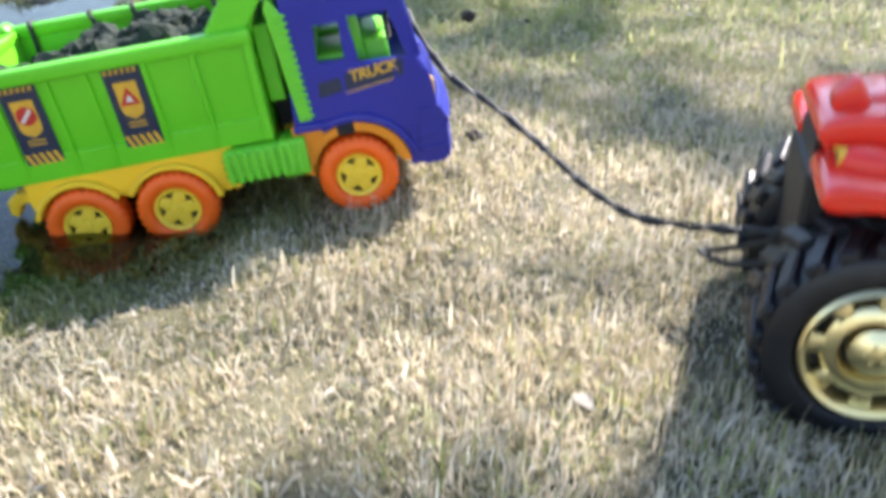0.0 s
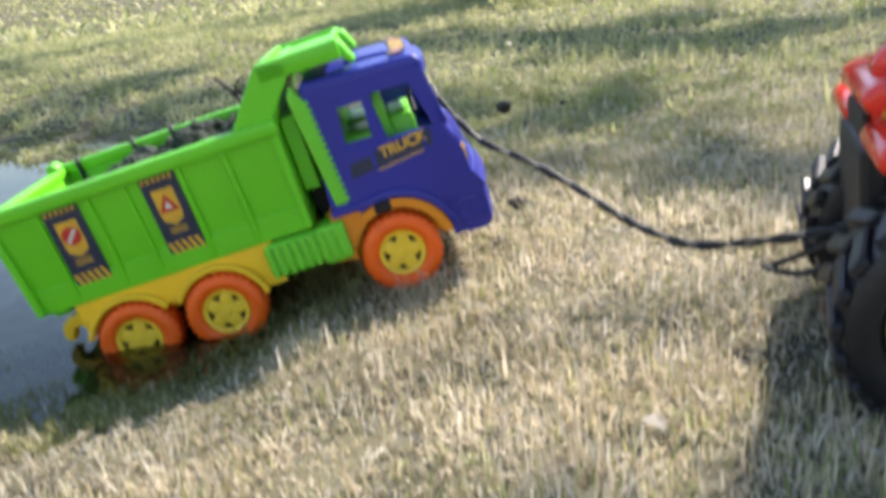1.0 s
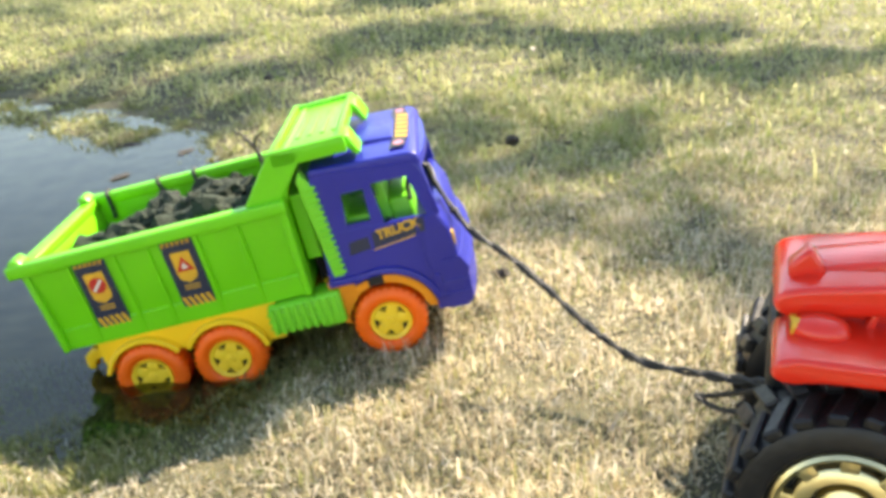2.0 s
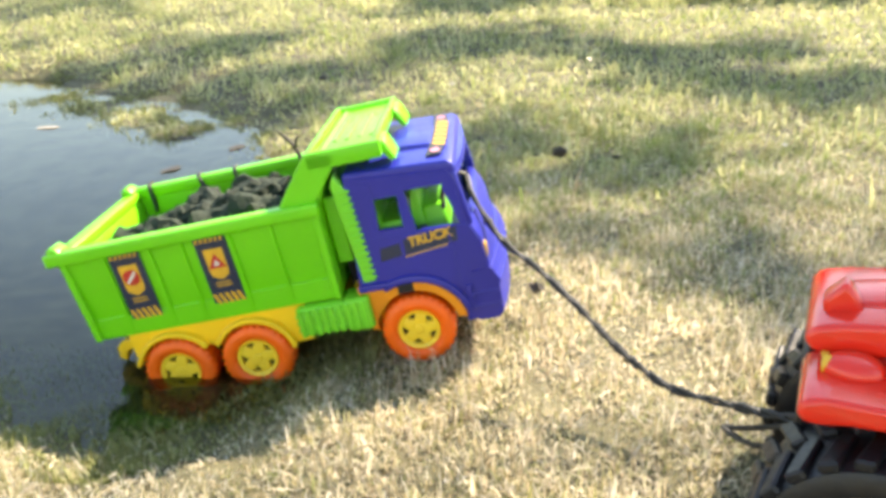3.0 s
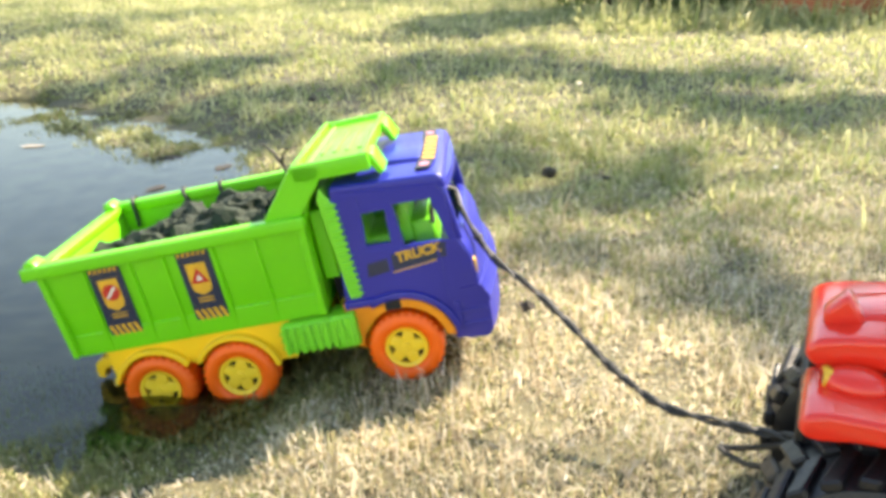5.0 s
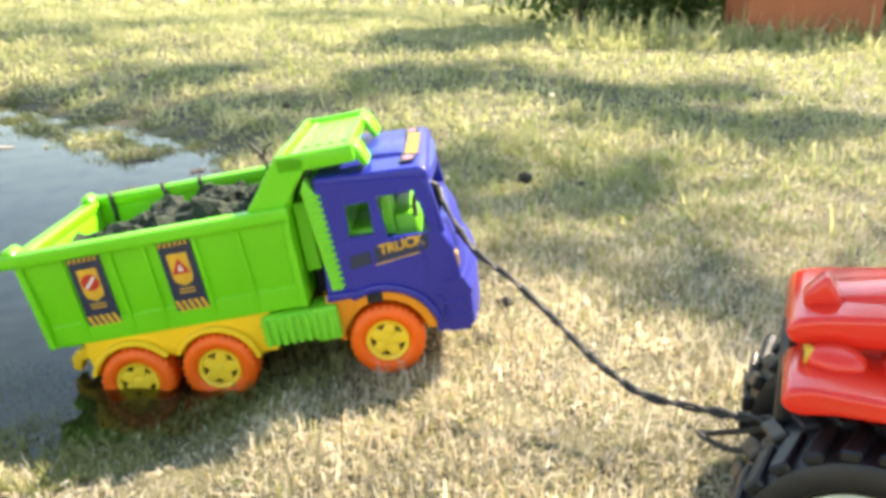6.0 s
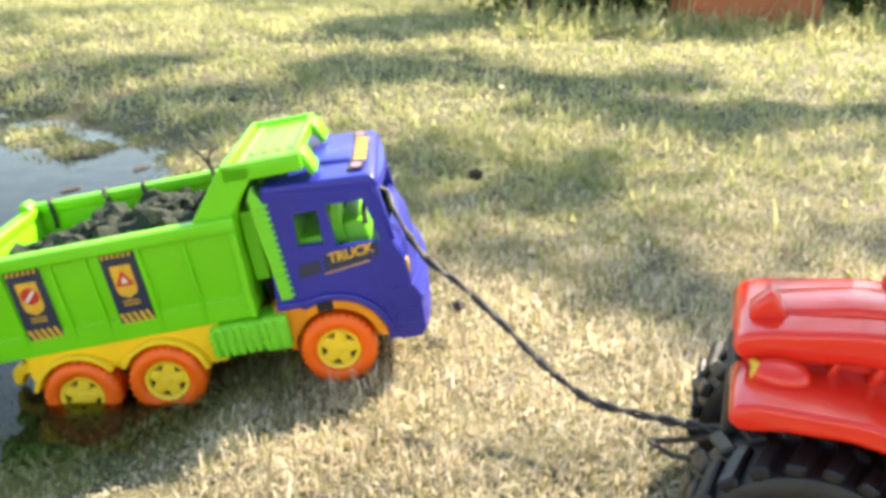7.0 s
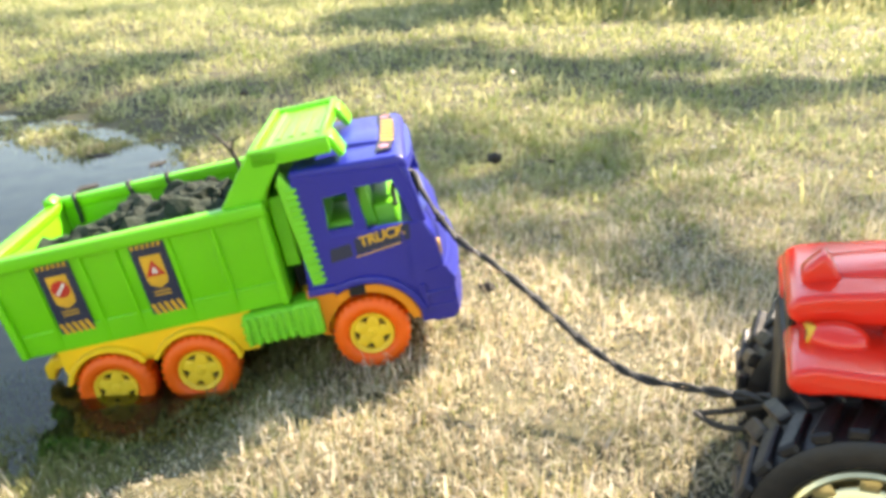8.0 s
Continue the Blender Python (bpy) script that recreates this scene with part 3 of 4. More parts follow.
SKIRT = [(8.6, 6.5), (8.6, 7.1), (8.9, 10.2), (17.0, 9.9), (17.6, 8.6), (17.9, 6.2), (17.7, 2.6), (15.6, 2.6)] + arch(12.0, 2.6, 3.75, 12, 78, 10) + [(12.0, 6.4)]
for y0, y1 in ((0.15, 0.6), (W - 0.6, W - 0.15)):
    part("door_panel", prism(SKIRT, y0, y1, 0.08), BLUE, cab)
    part("rear_pillar", prism([(8.85, 9.9), (10.85, 9.9), (11.1, 12.95), (11.0, 13.9), (9.3, 14.2)], y0 + 0.02, y1 - 0.02, 0.0), BLUE, cab)
    part("middle_pillar", prism([(12.6, 9.9), (13.5, 9.9), (13.2, 13.3), (12.7, 13.3)], y0 + 0.03, y1 - 0.03, 0.0), BLUE, cab)
    part("window_sill", prism([(10.6, 9.9), (12.8, 9.9), (12.8, 10.42), (10.6, 10.5)], y0 + 0.04, y1 - 0.04, 0.0), BLUE, cab)
    part("front_pillar", prism([(16.55, 9.7), (17.0, 9.7), (16.75, 13.0), (16.3, 13.9), (15.75, 13.0)], y0 + 0.05, y1 - 0.05, 0.0), BLUE, cab)
    part("window_head", prism([(9.3, 13.6), (11.05, 12.75), (12.75, 12.75), (13.15, 12.98), (15.85, 12.95), (16.35, 13.8), (9.4, 14.5)], y0 + 0.06, y1 - 0.06, 0.0), BLUE, cab)
roof = prism([(9.2, 13.6), (16.5, 13.3), (17.05, 13.5), (16.9, 14.2), (16.5, 14.48), (9.3, 14.9)], 0.35, W - 0.35, 0.42, 4)
part("roof", roof, BLUE, cab, smooth=True)
part("roof_bump", prism([(12.0, 14.4), (15.6, 14.3), (15.2, 14.75), (12.3, 15.0)], 4.6, W - 4.6, 0.2, 3), BLUE, cab, smooth=True)


def bowed(profile, y0, y1, bow, n=10):
    """Outline swept across the width, pushed forward in the middle."""
    bm = bmesh.new()
    rows = []
    for k in range(n + 1):
        u = 2 * k / n - 1
        f = bow * (1 - abs(u) ** 2.4)
        rows.append([bm.verts.new((x + f, y0 + (y1 - y0) * k / n, z)) for x, z in profile])
    m = len(profile)
    for a, b in zip(rows, rows[1:]):
        for i in range(m):
            bm.faces.new((a[i], a[(i + 1) % m], b[(i + 1) % m], b[i]))
    bm.faces.new(rows[0])
    bm.faces.new(rows[-1])
    return bm


part("front_panel", bowed([(16.6, 9.9), (17.1, 9.85), (17.7, 8.6), (17.9, 6.3), (17.2, 6.3)], 0.3, W - 0.3, 0.55), BLUE, cab, smooth=True)
part("bumper", bowed([(16.4, 2.55), (17.8, 2.5), (18.25, 2.9), (18.35, 5.6), (18.0, 6.35), (16.6, 6.3)], 0.06, W - 0.06, 0.6), BLUE, cab, smooth=True)
part("bumper_step", bowed([(17.9, 5.2), (18.42, 5.15), (18.48, 5.4), (18.2, 5.9)], -0.02, W + 0.02, 0.6), BLUE, cab, smooth=True)
for yy in (0.3, W - 1.0):
    part("windscreen_post", prism([(16.6, 9.8), (17.4, 9.7), (16.9, 13.6), (16.2, 13.7)], yy, yy + 0.7, 0.12), BLUE, cab, smooth=True)
part("windscreen_top", bowed([(16.2, 13.2), (16.8, 13.1), (16.8, 13.8), (16.2, 13.9)], 0.5, W - 0.5, 0.6), BLUE, cab, smooth=True)
# mirrored step groove and door line on the near side
part("door_groove", box(15.55, 15.68, 0.10, 0.2, 4.9, 9.4, 0.0), BLUE, cab)
ARCH_OUT, ARCH_IN = arch(12.0, 2.6, 4.3, 116, 14, 16), arch(12.0, 2.6, 3.8, 116, 14, 16)
part("arch_lip", join(prism(ARCH_OUT + ARCH_IN[::-1], -0.15, 0.5, 0.08, 2), box(8.5, 10.5, -0.15, 0.5, 6.25, 6.75, 0.1)), BLUE, cab, smooth=True)
for z in (3.5, 4.5):
    part("bumper_rib", box(16.3, 18.1, -0.04, 0.25, z, z + 0.28, 0.07), BLUE, cab, smooth=True)
part("side_vent", box(15.9, 16.35, 0.02, 0.3, 3.4, 5.4, 0.06), BLUE, cab)
# interior
seat = part("seat", join(box(9.9, 13.2, 1.4, 6.4, 8.6, 10.6, 0.3, 3), prism([(10.0, 10.4), (11.0, 10.4), (10.6, 12.7), (9.8, 12.7)], 1.4, 6.4, 0.25, 3)), LIME, cab, "pale green plastic seat", smooth=True)
part("seat", join(box(9.9, 13.2, 8.0, 13.0, 8.6, 10.6, 0.3, 3), prism([(10.0, 10.4), (11.0, 10.4), (10.6, 12.7), (9.8, 12.7)], 8.0, 13.0, 0.25, 3)), LIME, cab, "pale green plastic seat", smooth=True)
part("seat_side", prism([(13.0, 9.6), (14.0, 9.6), (13.7, 12.9), (13.35, 12.9)], 2.2, 6.2, 0.12), LIME, cab, smooth=True)
part("dashboard", box(13.9, 15.5, 2.4, 8.6, 8.4, 10.9, 0.25, 3), LIME, cab, "pale green plastic dashboard", smooth=True)
part("far_door_lining", box(13.6, 16.3, W - 1.1, W - 0.7, 9.0, 11.6, 0.1), BLUE, cab)
part("cab_floor", box(9.6, 16.8, 0.8, W - 0.8, 6.7, 8.3, 0.1), BLUE, cab)
# lettering and prints on the near door
text_m = pose(0.1272, 0.0013, 0.0875, 90, -5.5, 0)
t_ob = letters("TRUCK", 0.0098, GOLDINK, cab, text_m)
part("print_patch", prism([(12.35, 8.42), (16.1, 8.80), (16.2, 9.85), (14.6, 9.75), (12.4, 9.55)], 0.138, 0.16, 0), NAVY, cab)
part("print_line", prism([(12.3, 8.25), (15.4, 8.62), (15.42, 8.7), (12.3, 8.33)], 0.10, 0.16, 0), GOLDINK, cab)
part("print_patch", prism([(10.55, 8.25), (12.1, 8.45), (12.1, 9.35), (10.7, 9.2)], 0.10, 0.16, 0), NAVY, cab)
roof_label = part("roof_sticker", prism([(-0.2, 2.3), (1.0, 2.4), (1.4, 5.3), (1.4, 9.1), (1.0, 12.0), (-0.2, 12.1), (0.05, 9.1), (0.05, 5.3)], 0.0, 0.05, 0, axis='z'), BLACKINK, cab, "dark sticker with gold bars over the windscreen")
for k in range(6):
    part("print_bar", prism([(0.2, 4.55 + 1.05 * k), (1.3, 4.2 + 1.05 * k), (1.3, 4.75 + 1.05 * k), (0.2, 5.1 + 1.05 * k)], 0.05, 0.07, 0, axis='z'), GOLDINK, roof_label)
part("print_badge", lathe([(0.02, 0.075), (0.42, 0.075), (0.42, 0.05)], 20, axis='z', centre=(0.5, 3.2, 0)), PINKINK, roof_label)
part("print_badge", lathe([(0.02, 0.075), (0.4, 0.075), (0.4, 0.05)], 20, axis='z', centre=(0.5, 11.3, 0)), PINKINK, roof_label)
roof_label.matrix_local = pose(0.1525, -0.012, 0.1470, 0, 3.4, 0) @ Matrix.Diagonal((0.85, 1.2, 1, 1))
part("headlight", box(17.2, 17.95, 0.4, 1.6, 7.0, 8.2, 0.2), GOLDINK, cab, "yellow printed headlight")

# exhaust stack with ridges, and the ridged tank below
stack = part("exhaust_pipe", join(prism([(8.95, 6.9), (9.8, 6.9), (9.42, 13.8), (8.75, 15.0), (8.4, 14.3)], 0.1, 1.3, 0.12)), LIME, truck, "pale green ridged exhaust pipe")
for k in range(15):
    z = 7.15 + 0.46 * k
    part("ridge", box(9.15 - 0.026 * k, 9.98 - 0.026 * k, -0.02, 1.35, z, z + 0.24, 0.06, 1), LIME, stack)
part("exhaust_pipe", prism([(8.95, 6.9), (9.8, 6.9), (9.42, 13.8), (8.75, 15.0), (8.4, 14.3)], W - 1.3, W - 0.1, 0.12), LIME, truck)
part("headboard_face", box(7.3, 8.35, 1.5, W - 1.5, 8.2, 13.2, 0.1), GREEN, truck)
# added dark block: shade of the open gap behind the bed, as colour
part("gap_shade_block", box(7.4, 8.8, 3.2, W - 3.2, 4.6, 8.1, 0.1), DARK, truck)
tank = part("tank", join(box(3.6, 7.3, -0.25, 2.2, 3.7, 5.95, 0.3, 3), box(7.2, 9.0, -0.3, 2.2, 3.5, 6.0, 0.2, 3)), LIME, truck, "pale green ridged side tank", smooth=True)
for k in range(9):
    part("ridge", box(3.72 + 0.58 * k, 4.08 + 0.58 * k, -0.46, 0.4, 3.75, 5.85, 0.08, 1), LIME, tank)
for z in (4.2, 4.75, 5.3):
    part("ridge", box(3.55, 8.95, -0.40, 0.3, z, z + 0.2, 0.06, 1), LIME, tank)
part("tank", box(3.6, 9.0, W - 2.0, W + 0.2, 3.6, 5.95, 0.3, 3), LIME, truck)

TRUCK = truck.matrix_world.copy()

# ---- load of stones ----
rng = random.Random(5)
stone_places = []
for i in range(34):
    x = -9.2 + 13.4 * (i % 12) / 11 + rng.uniform(-0.5, 0.5)
    y = (3.5, 7.2, 10.9)[i // 12] + rng.uniform(-0.5, 0.5)
    r = rng.uniform(1.5, 2.25)
    z = 10.1 + 0.10 * (x + 10) + rng.uniform(-0.3, 0.7) + (0.7 if i // 12 == 1 else 0)
    stone_places.append((x, y, z, r))
for i, (x, y, z, r) in enumerate(stone_places):
    bm = lump(r, i + 1, 3, 0.45, (rng.uniform(0.85, 1.2), rng.uniform(0.8, 1.1), rng.uniform(0.7, 0.95)), 1.5)
    st = part("stone", bm, ROCK)
    st.matrix_world = TRUCK @ Matrix.Translation((x * 0.01, y * 0.01, z * 0.01)) @ Euler((0, 0, rng.uniform(0, 6))).to_matrix().to_4x4()
    tagged(st, "dark grey-green wet stone heaped in the truck bed", "stone", "stones in the truck bed")
part("load_bed", box(-10.8, 6.6, 0.95, W - 0.95, 6.75, 9.6, 0.3), CLOD).matrix_world = TRUCK
tagged(bpy.data.objects["load_bed"], "dark damp rubble filling the truck bed under the stones", "rubble")

# black ties hung over the far lip and the twig behind it
for i, (x, up) in enumerate(((-10.3, 0.35), (-5.8, 0.25), (-2.6, 0.6))):
    pts = [(x, W + 0.55, 12.8), (x, W + 0.5, 13.4), (x, W - 0.1, 13.62), (x + 0.05, W - 0.72, 13.45), (x + 0.1 + 0.4 * (i == 1), W - 0.80, 12.2), (x + 0.1 + 0.9 * (i == 1), W - 0.95, 11.0 + up)]
    tie = part("wire_tie", tube(pts, 0.17, 6), WIRE)
    tie.matrix_world = TRUCK
    tagged(tie, "short black wire tie hooked over the bed rim", "wire", "black ties on the bed rim")
tw = part("twig", join(tube([(3.6, 13.2, 12.6), (3.3, 13.6, 14.2), (2.6, 13.8, 15.4), (1.9, 14.0, 16.2)], [0.22, 0.18, 0.14, 0.07], 6), tube([(3.2, 13.6, 14.3), (3.6, 13.4, 15.2), (4.4, 13.3, 15.6)], [0.14, 0.1, 0.06], 6)), TWIG)
tw.matrix_world = TRUCK
tagged(tw, "dark broken twig stuck among the stones", "twig")

# ---- tow line ----
ROPE = [(0.146, 0.062, 0.146), (0.153, 0.034, 0.136), (0.172, 0.010, 0.114), (0.196, -0.018, 0.103), (0.219, -0.045, 0.089), (0.237, -0.066, 0.076), (0.252, -0.084, 0.068), (0.268, -0.106, 0.065),
        (0.290, -0.136, 0.073), (0.304, -0.160, 0.082), (0.315, -0.179, 0.090)]
rope = thing("tow_line", Matrix.Identity(4), "twisted black plastic tow line tied between two toys", "rope")
for k, (ph, am) in enumerate(((0.0, 0.0014), (math.pi, 0.0014))):
    line = spline(ROPE, 9)
    pts = [p + am * Vector((0, math.cos(i * 0.55 + ph), math.sin(i * 0.55 + ph))) for i, p in enumerate(line)]
    part("strand", tube(pts, [0.0018 + 0.0005 * math.sin(i * 1.3 + k) for i in range(30)], 7, 0, flat=0.8), WIRE, rope, s=1, smooth=True)
for i in (14, 38, 52, 63, 80):
    p = spline(ROPE, 9)[i]
    kn = part("knot", lump(0.0028, i, 2, 0.5, (1.3, 1, 0.8)), WIRE, rope, s=1, smooth=True)
    kn.matrix_local = Matrix.Translation(p)
part("loose_end", tube([(0.314, -0.177, 0.086), (0.304, -0.161, 0.074), (0.294, -0.148, 0.065), (0.289, -0.145, 0.063), (0.299, -0.160, 0.063), (0.311, -0.176, 0.072)], 0.0017, 7), WIRE, rope, s=1, smooth=True)
part("inner_end", tube([(0.146, 0.062, 0.146), (0.138, 0.052, 0.150), (0.131, 0.022, 0.148), (0.132, 0.010, 0.138)], 0.0018, 7), WIRE, rope, s=1, smooth=True)

# ---- toy tractor (centimetres; x forward, y to its left, the side seen) ----
TR = Matrix.Translation((0.343, -0.195, 0.039)) @ Matrix.Rotation(math.radians(158), 4, 'Z')
tractor = thing("toy_tractor", TR, "glossy red plastic toy tractor with big black tyres", "toy tractor")


def tractor_wheel(x, y, out, r=4.35):
    """Chunky tyre with lugs, gold rim with eight cut-outs."""
    k = r / 4.35
    prof = [(2.75, -0.15), (3.0, 0.15), (3.6, 0.25), (4.0, 0.05), (4.1, -0.3), (4.15, -1.4), (4.15, -3.0), (4.0, -3.9), (3.4, -4.1), (2.6, -4.0), (2.6, -1.2), (2.75, -0.15)]
    bm = lathe([(a * k, b * k) for a, b in prof], 60)
    tyre = part("tyre", bm, RUBBER, tractor, "chunky black rubber tyre with deep lugs", smooth=True)
    for (y0, y1), sh, sk in (((-1.9, 0.1), 0.0, 0.35), ((-4.0, -2.1), 0.5, -0.35)):
        b = box(-0.36, 0.36, y0, y1, 3.95, 4.42, 0.1, 1)
        for v in b.verts:
            v.co.x += sk * (v.co.y + 2)
        bmesh.ops.scale(b, vec=(k, k, k), verts=b.verts[:])
        lug = part("lug", b, RUBBER, tyre)
        for i in range(22):
            one = lug if i == 0 else new("lug", lug.data)
            one.parent = tyre
            one.matrix_local = Matrix.Rotation((i + sh) * 2 * math.pi / 22, 4, 'Y')
    rim = [lathe([(a * k, b * k) for a, b in ((2.75, -1.0), (2.75, 0.0), (2.62, 0.12), (2.45, 0.05), (2.35, -0.25), (2.30, -0.8))], 60),
           lathe([(a * k, b * k) for a, b in ((1.9, -0.8), (1.9, -0.35), (1.75, -0.22), (1.35, -0.18), (1.2, -0.45), (1.15, -0.8))], 48),
           lathe([(a * k, b * k) for a, b in ((0.02, 0.0), (0.55, -0.02), (0.72, -0.15), (0.95, -0.25), (1.0, -0.8))], 30)]
    for i in range(8):
        b = prism([(-0.34, 1.6), (0.34, 1.6), (0.42, 2.5), (-0.42, 2.5)], -0.75, -0.25, 0.1)
        bmesh.ops.scale(b, vec=(k, k, k), verts=b.verts[:])
        bmesh.ops.rotate(b, verts=b.verts[:], cent=(0, 0, 0), matrix=Matrix.Rotation(2 * math.pi * i / 8, 3, 'Y'))
        rim.append(b)
    for i in range(5):
        b = lathe([(0.02, 0.06), (0.1, 0.06), (0.14, 0.0), (0.14, -0.2)], 10, centre=(0.42 * math.cos(i * 1.2566), 0, 0.42 * math.sin(i * 1.2566)))
        rim.append(b)
    part("rim", join(*rim), GOLD, tyre, "gold chrome wheel rim with cut-outs", smooth=True)
    part("rim_back", lathe([(0.02, -1.0), (2.7 * k, -1.0), (2.7 * k, -1.2), (0.02, -1.2)], 30), BLACKP, tyre)
    tyre.matrix_local = Matrix.Translation((x * 0.01, y * 0.01, r * 0.01 - 0.0125)) @ (Matrix.Identity(4) if out > 0 else Matrix.Rotation(math.pi, 4, 'Z'))


tractor_wheel(0.0, 7.5, 1, 4.9)
tractor_wheel(0.0, -7.5, -1, 4.9)
tractor_wheel(-15.5, 7.6, 1, 5.3)
tractor_wheel(-15.5, -7.6, -1, 5.3)
part("axle_beam", join(box(-1.0, 1.0, -6.4, 6.4, 3.6, 5.2, 0.2), box(-16.4, -14.6, -6.4, 6.4, 4.2, 6.2, 0.2)), BLACKP, tractor)
part("frame", join(box(-17.0, 2.6, -2.6, 2.6, 4.6, 9.5, 0.3), prism([(2.4, 3.4), (3.4, 3.6), (3.6, 9.6), (2.4, 9.9)], -3.4, 3.4, 0.3)), BLACKP, tractor, "black plastic frame")
hood = part("hood", prism([(3.3, 10.9), (3.7, 11.5), (3.3, 12.1), (2.2, 12.4), (-1.4, 12.9), (-6.0, 13.0), (-6.0, 11.4), (-1.0, 11.3), (2.0, 10.9)], -3.5, 3.5, 0.32, 4), RED, tractor, smooth=True)
part("hood_core", prism([(2.9, 8.6), (3.1, 11.2), (-6.0, 11.8), (-6.0, 8.6)], -2.5, 2.5, 0.3, 3), RED, hood, smooth=True)
part("hood_ridge", prism([(2.7, 12.0), (1.9, 12.6), (-1.2, 13.2), (-5.8, 13.3), (-5.8, 12.6)], -1.5, 1.5, 0.3, 3), RED, hood, smooth=True)
part("horn", prism([(1.3, 12.3), (3.0, 12.0), (3.1, 12.7), (2.2, 13.7), (1.7, 13.0)], 0.6, 1.9, 0.25, 3), RED, hood, smooth=True)
part("grille", prism([(3.0, 8.8), (3.3, 8.8), (3.4, 10.8), (3.1, 10.8)], -2.2, 2.2, 0.08), BLACKP, hood, "black grille under the hood lip")
FPOLY = [(3.2, 9.4), (3.6, 9.8), (3.4, 10.4), (2.6, 10.7), (-1.5, 10.65), (-4.0, 10.1), (-6.2, 8.8), (-7.4, 7.2), (-6.9, 6.8), (-5.4, 8.2), (-3.4, 9.2), (-1.0, 9.65), (1.5, 9.6), (2.6, 9.4)]
for s in (1, -1):
    y0, y1 = (2.3, 7.0) if s > 0 else (-7.0, -2.3)
    fender = part("fender", prism(FPOLY, y0, y1, 0.34, 4), RED, tractor, "glossy red flowing front fender", smooth=True)
    for k in range(3):
        part("side_rib", prism([(-0.6 - 1.7 * k, 10.2), (-0.1 - 1.7 * k, 10.2), (-0.6 - 1.7 * k, 11.5), (-0.9 - 1.7 * k, 11.5)], s * 2.8 - 0.45, s * 2.8 + 0.45, 0.15, 2), RED, hood, smooth=True)
    bulge = lump(0.85, 3, 3, 0.05, (1.5, 1.15, 0.85))
    bmesh.ops.translate(bulge, verts=bulge.verts[:], vec=(1.6, s * 4.1, 10.75))
    lamp_bulge = part("headlamp_bulge", bulge, RED, fender, smooth=True)
    part("decal", lathe([(0.02, 0.06), (0.42, 0.06), (0.42, -0.3)], 20, axis='x', centre=(2.75, s * 4.2, 10.85)), GOLDINK, lamp_bulge, "small yellow print with a black pupil")
    part("pupil", lathe([(0.02, 0.10), (0.2, 0.10), (0.2, 0.0)], 14, axis='x', centre=(2.75, s * 4.2, 10.85)), BLACKINK, lamp_bulge)
    part("decal_stroke", prism([(s * 3.1, 10.75), (s * 3.8, 10.95), (s * 3.8, 11.15), (s * 3.1, 10.98)], 2.55, 2.85, 0.02, axis='x'), GOLDINK, lamp_bulge)
    part("pillar", prism([(-2.6, 12.2), (-4.0, 12.2), (-5.6, 19.0), (-4.8, 19.2)], s * 3.0 - 0.4, s * 3.0 + 0.4, 0.2, 3), RED, tractor, smooth=True)
    part("rear_fender", prism(arch(-15.5, 5.2, 6.4, 165, 20, 14) + arch(-15.5, 5.2, 5.8, 20, 165, 14), *((3.0, 7.8) if s > 0 else (-7.8, -3.0)), 0.15), RED, tractor, smooth=True)
part("cab_floor", box(-14.0, -5.6, -3.6, 3.6, 8.6, 9.8, 0.2), RED, tractor, smooth=True)
part("seat", join(box(-10.6, -7.6, -1.8, 1.8, 9.6, 11.4, 0.4, 3), box(-11.0, -10.2, -1.8, 1.8, 10.6, 15.0, 0.3, 3)), BLACKP, tractor, smooth=True)
part("lamp", lathe([(0.02, 0.9), (0.6, 0.8), (0.9, 0.3), (0.9, -0.5), (0.02, -0.6)], 20, axis='x', centre=(-3.4, 4.4, 17.2)), LIME, tractor, "pale green plastic lamp on the cab pillar", smooth=True)
part("lamp_arm", tube([(-3.7, 4.4, 17.0), (-4.2, 3.8, 16.9), (-4.7, 3.1, 16.8)], 0.25, 8), LIME, tractor, smooth=True)

# ---- small bits on the lawn ----
rng = random.Random(11)


def on_ground(x, y, dz=0.0):
    return Vector((x, y, float(height(np.array(x), np.array(y))) + dz))


for x, y, r in ((0.25, 0.435, 0.008), (0.20, 0.063, 0.005), (0.31, 0.40, 0.003), (-0.12, 0.95, 0.006)):
    c = part("clod", lump(r, x * 40, 2, 0.6, (1.2, 1, 0.8)), CLOD, s=1)
    c.matrix_world = Matrix.Translation(on_ground(x, y, 0.022 + r * 0.3))
    tagged(c, "small dark clod of earth lying on grass", "clod", "clods on the lawn")
for i in range(26):
    x, y = rng.uniform(0.1, 1.0), rng.uniform(-0.3, 1.0)
    bm = bmesh.new()
    L, w = rng.uniform(0.008, 0.018), rng.uniform(0.003, 0.006)
    a = [bm.verts.new((L * u, w * math.sin(math.pi * u) * s2, 0.002 * math.sin(3 * u))) for u, s2 in ((0, 0), (0.3, 1), (0.65, 1), (1, 0), (0.65, -1), (0.3, -1))]
    bm.faces.new(a)
    ext = bmesh.ops.extrude_face_region(bm, geom=bm.faces[:])
    for v in ext["geom"]:
        if isinstance(v, bmesh.types.BMVert):
            v.co.z += 0.0005
    lf = part("fallen_leaf", bm, SEED, s=1)
    lf.matrix_world = Matrix.Translation(on_ground(x, y, 0.018)) @ Euler((rng.uniform(-0.5, 0.5), rng.uniform(-0.5, 0.5), rng.uniform(0, 6))).to_matrix().to_4x4()
    tagged(lf, "tiny pale dry leaf lying on the grass", "leaf", "fallen leaves on the lawn")


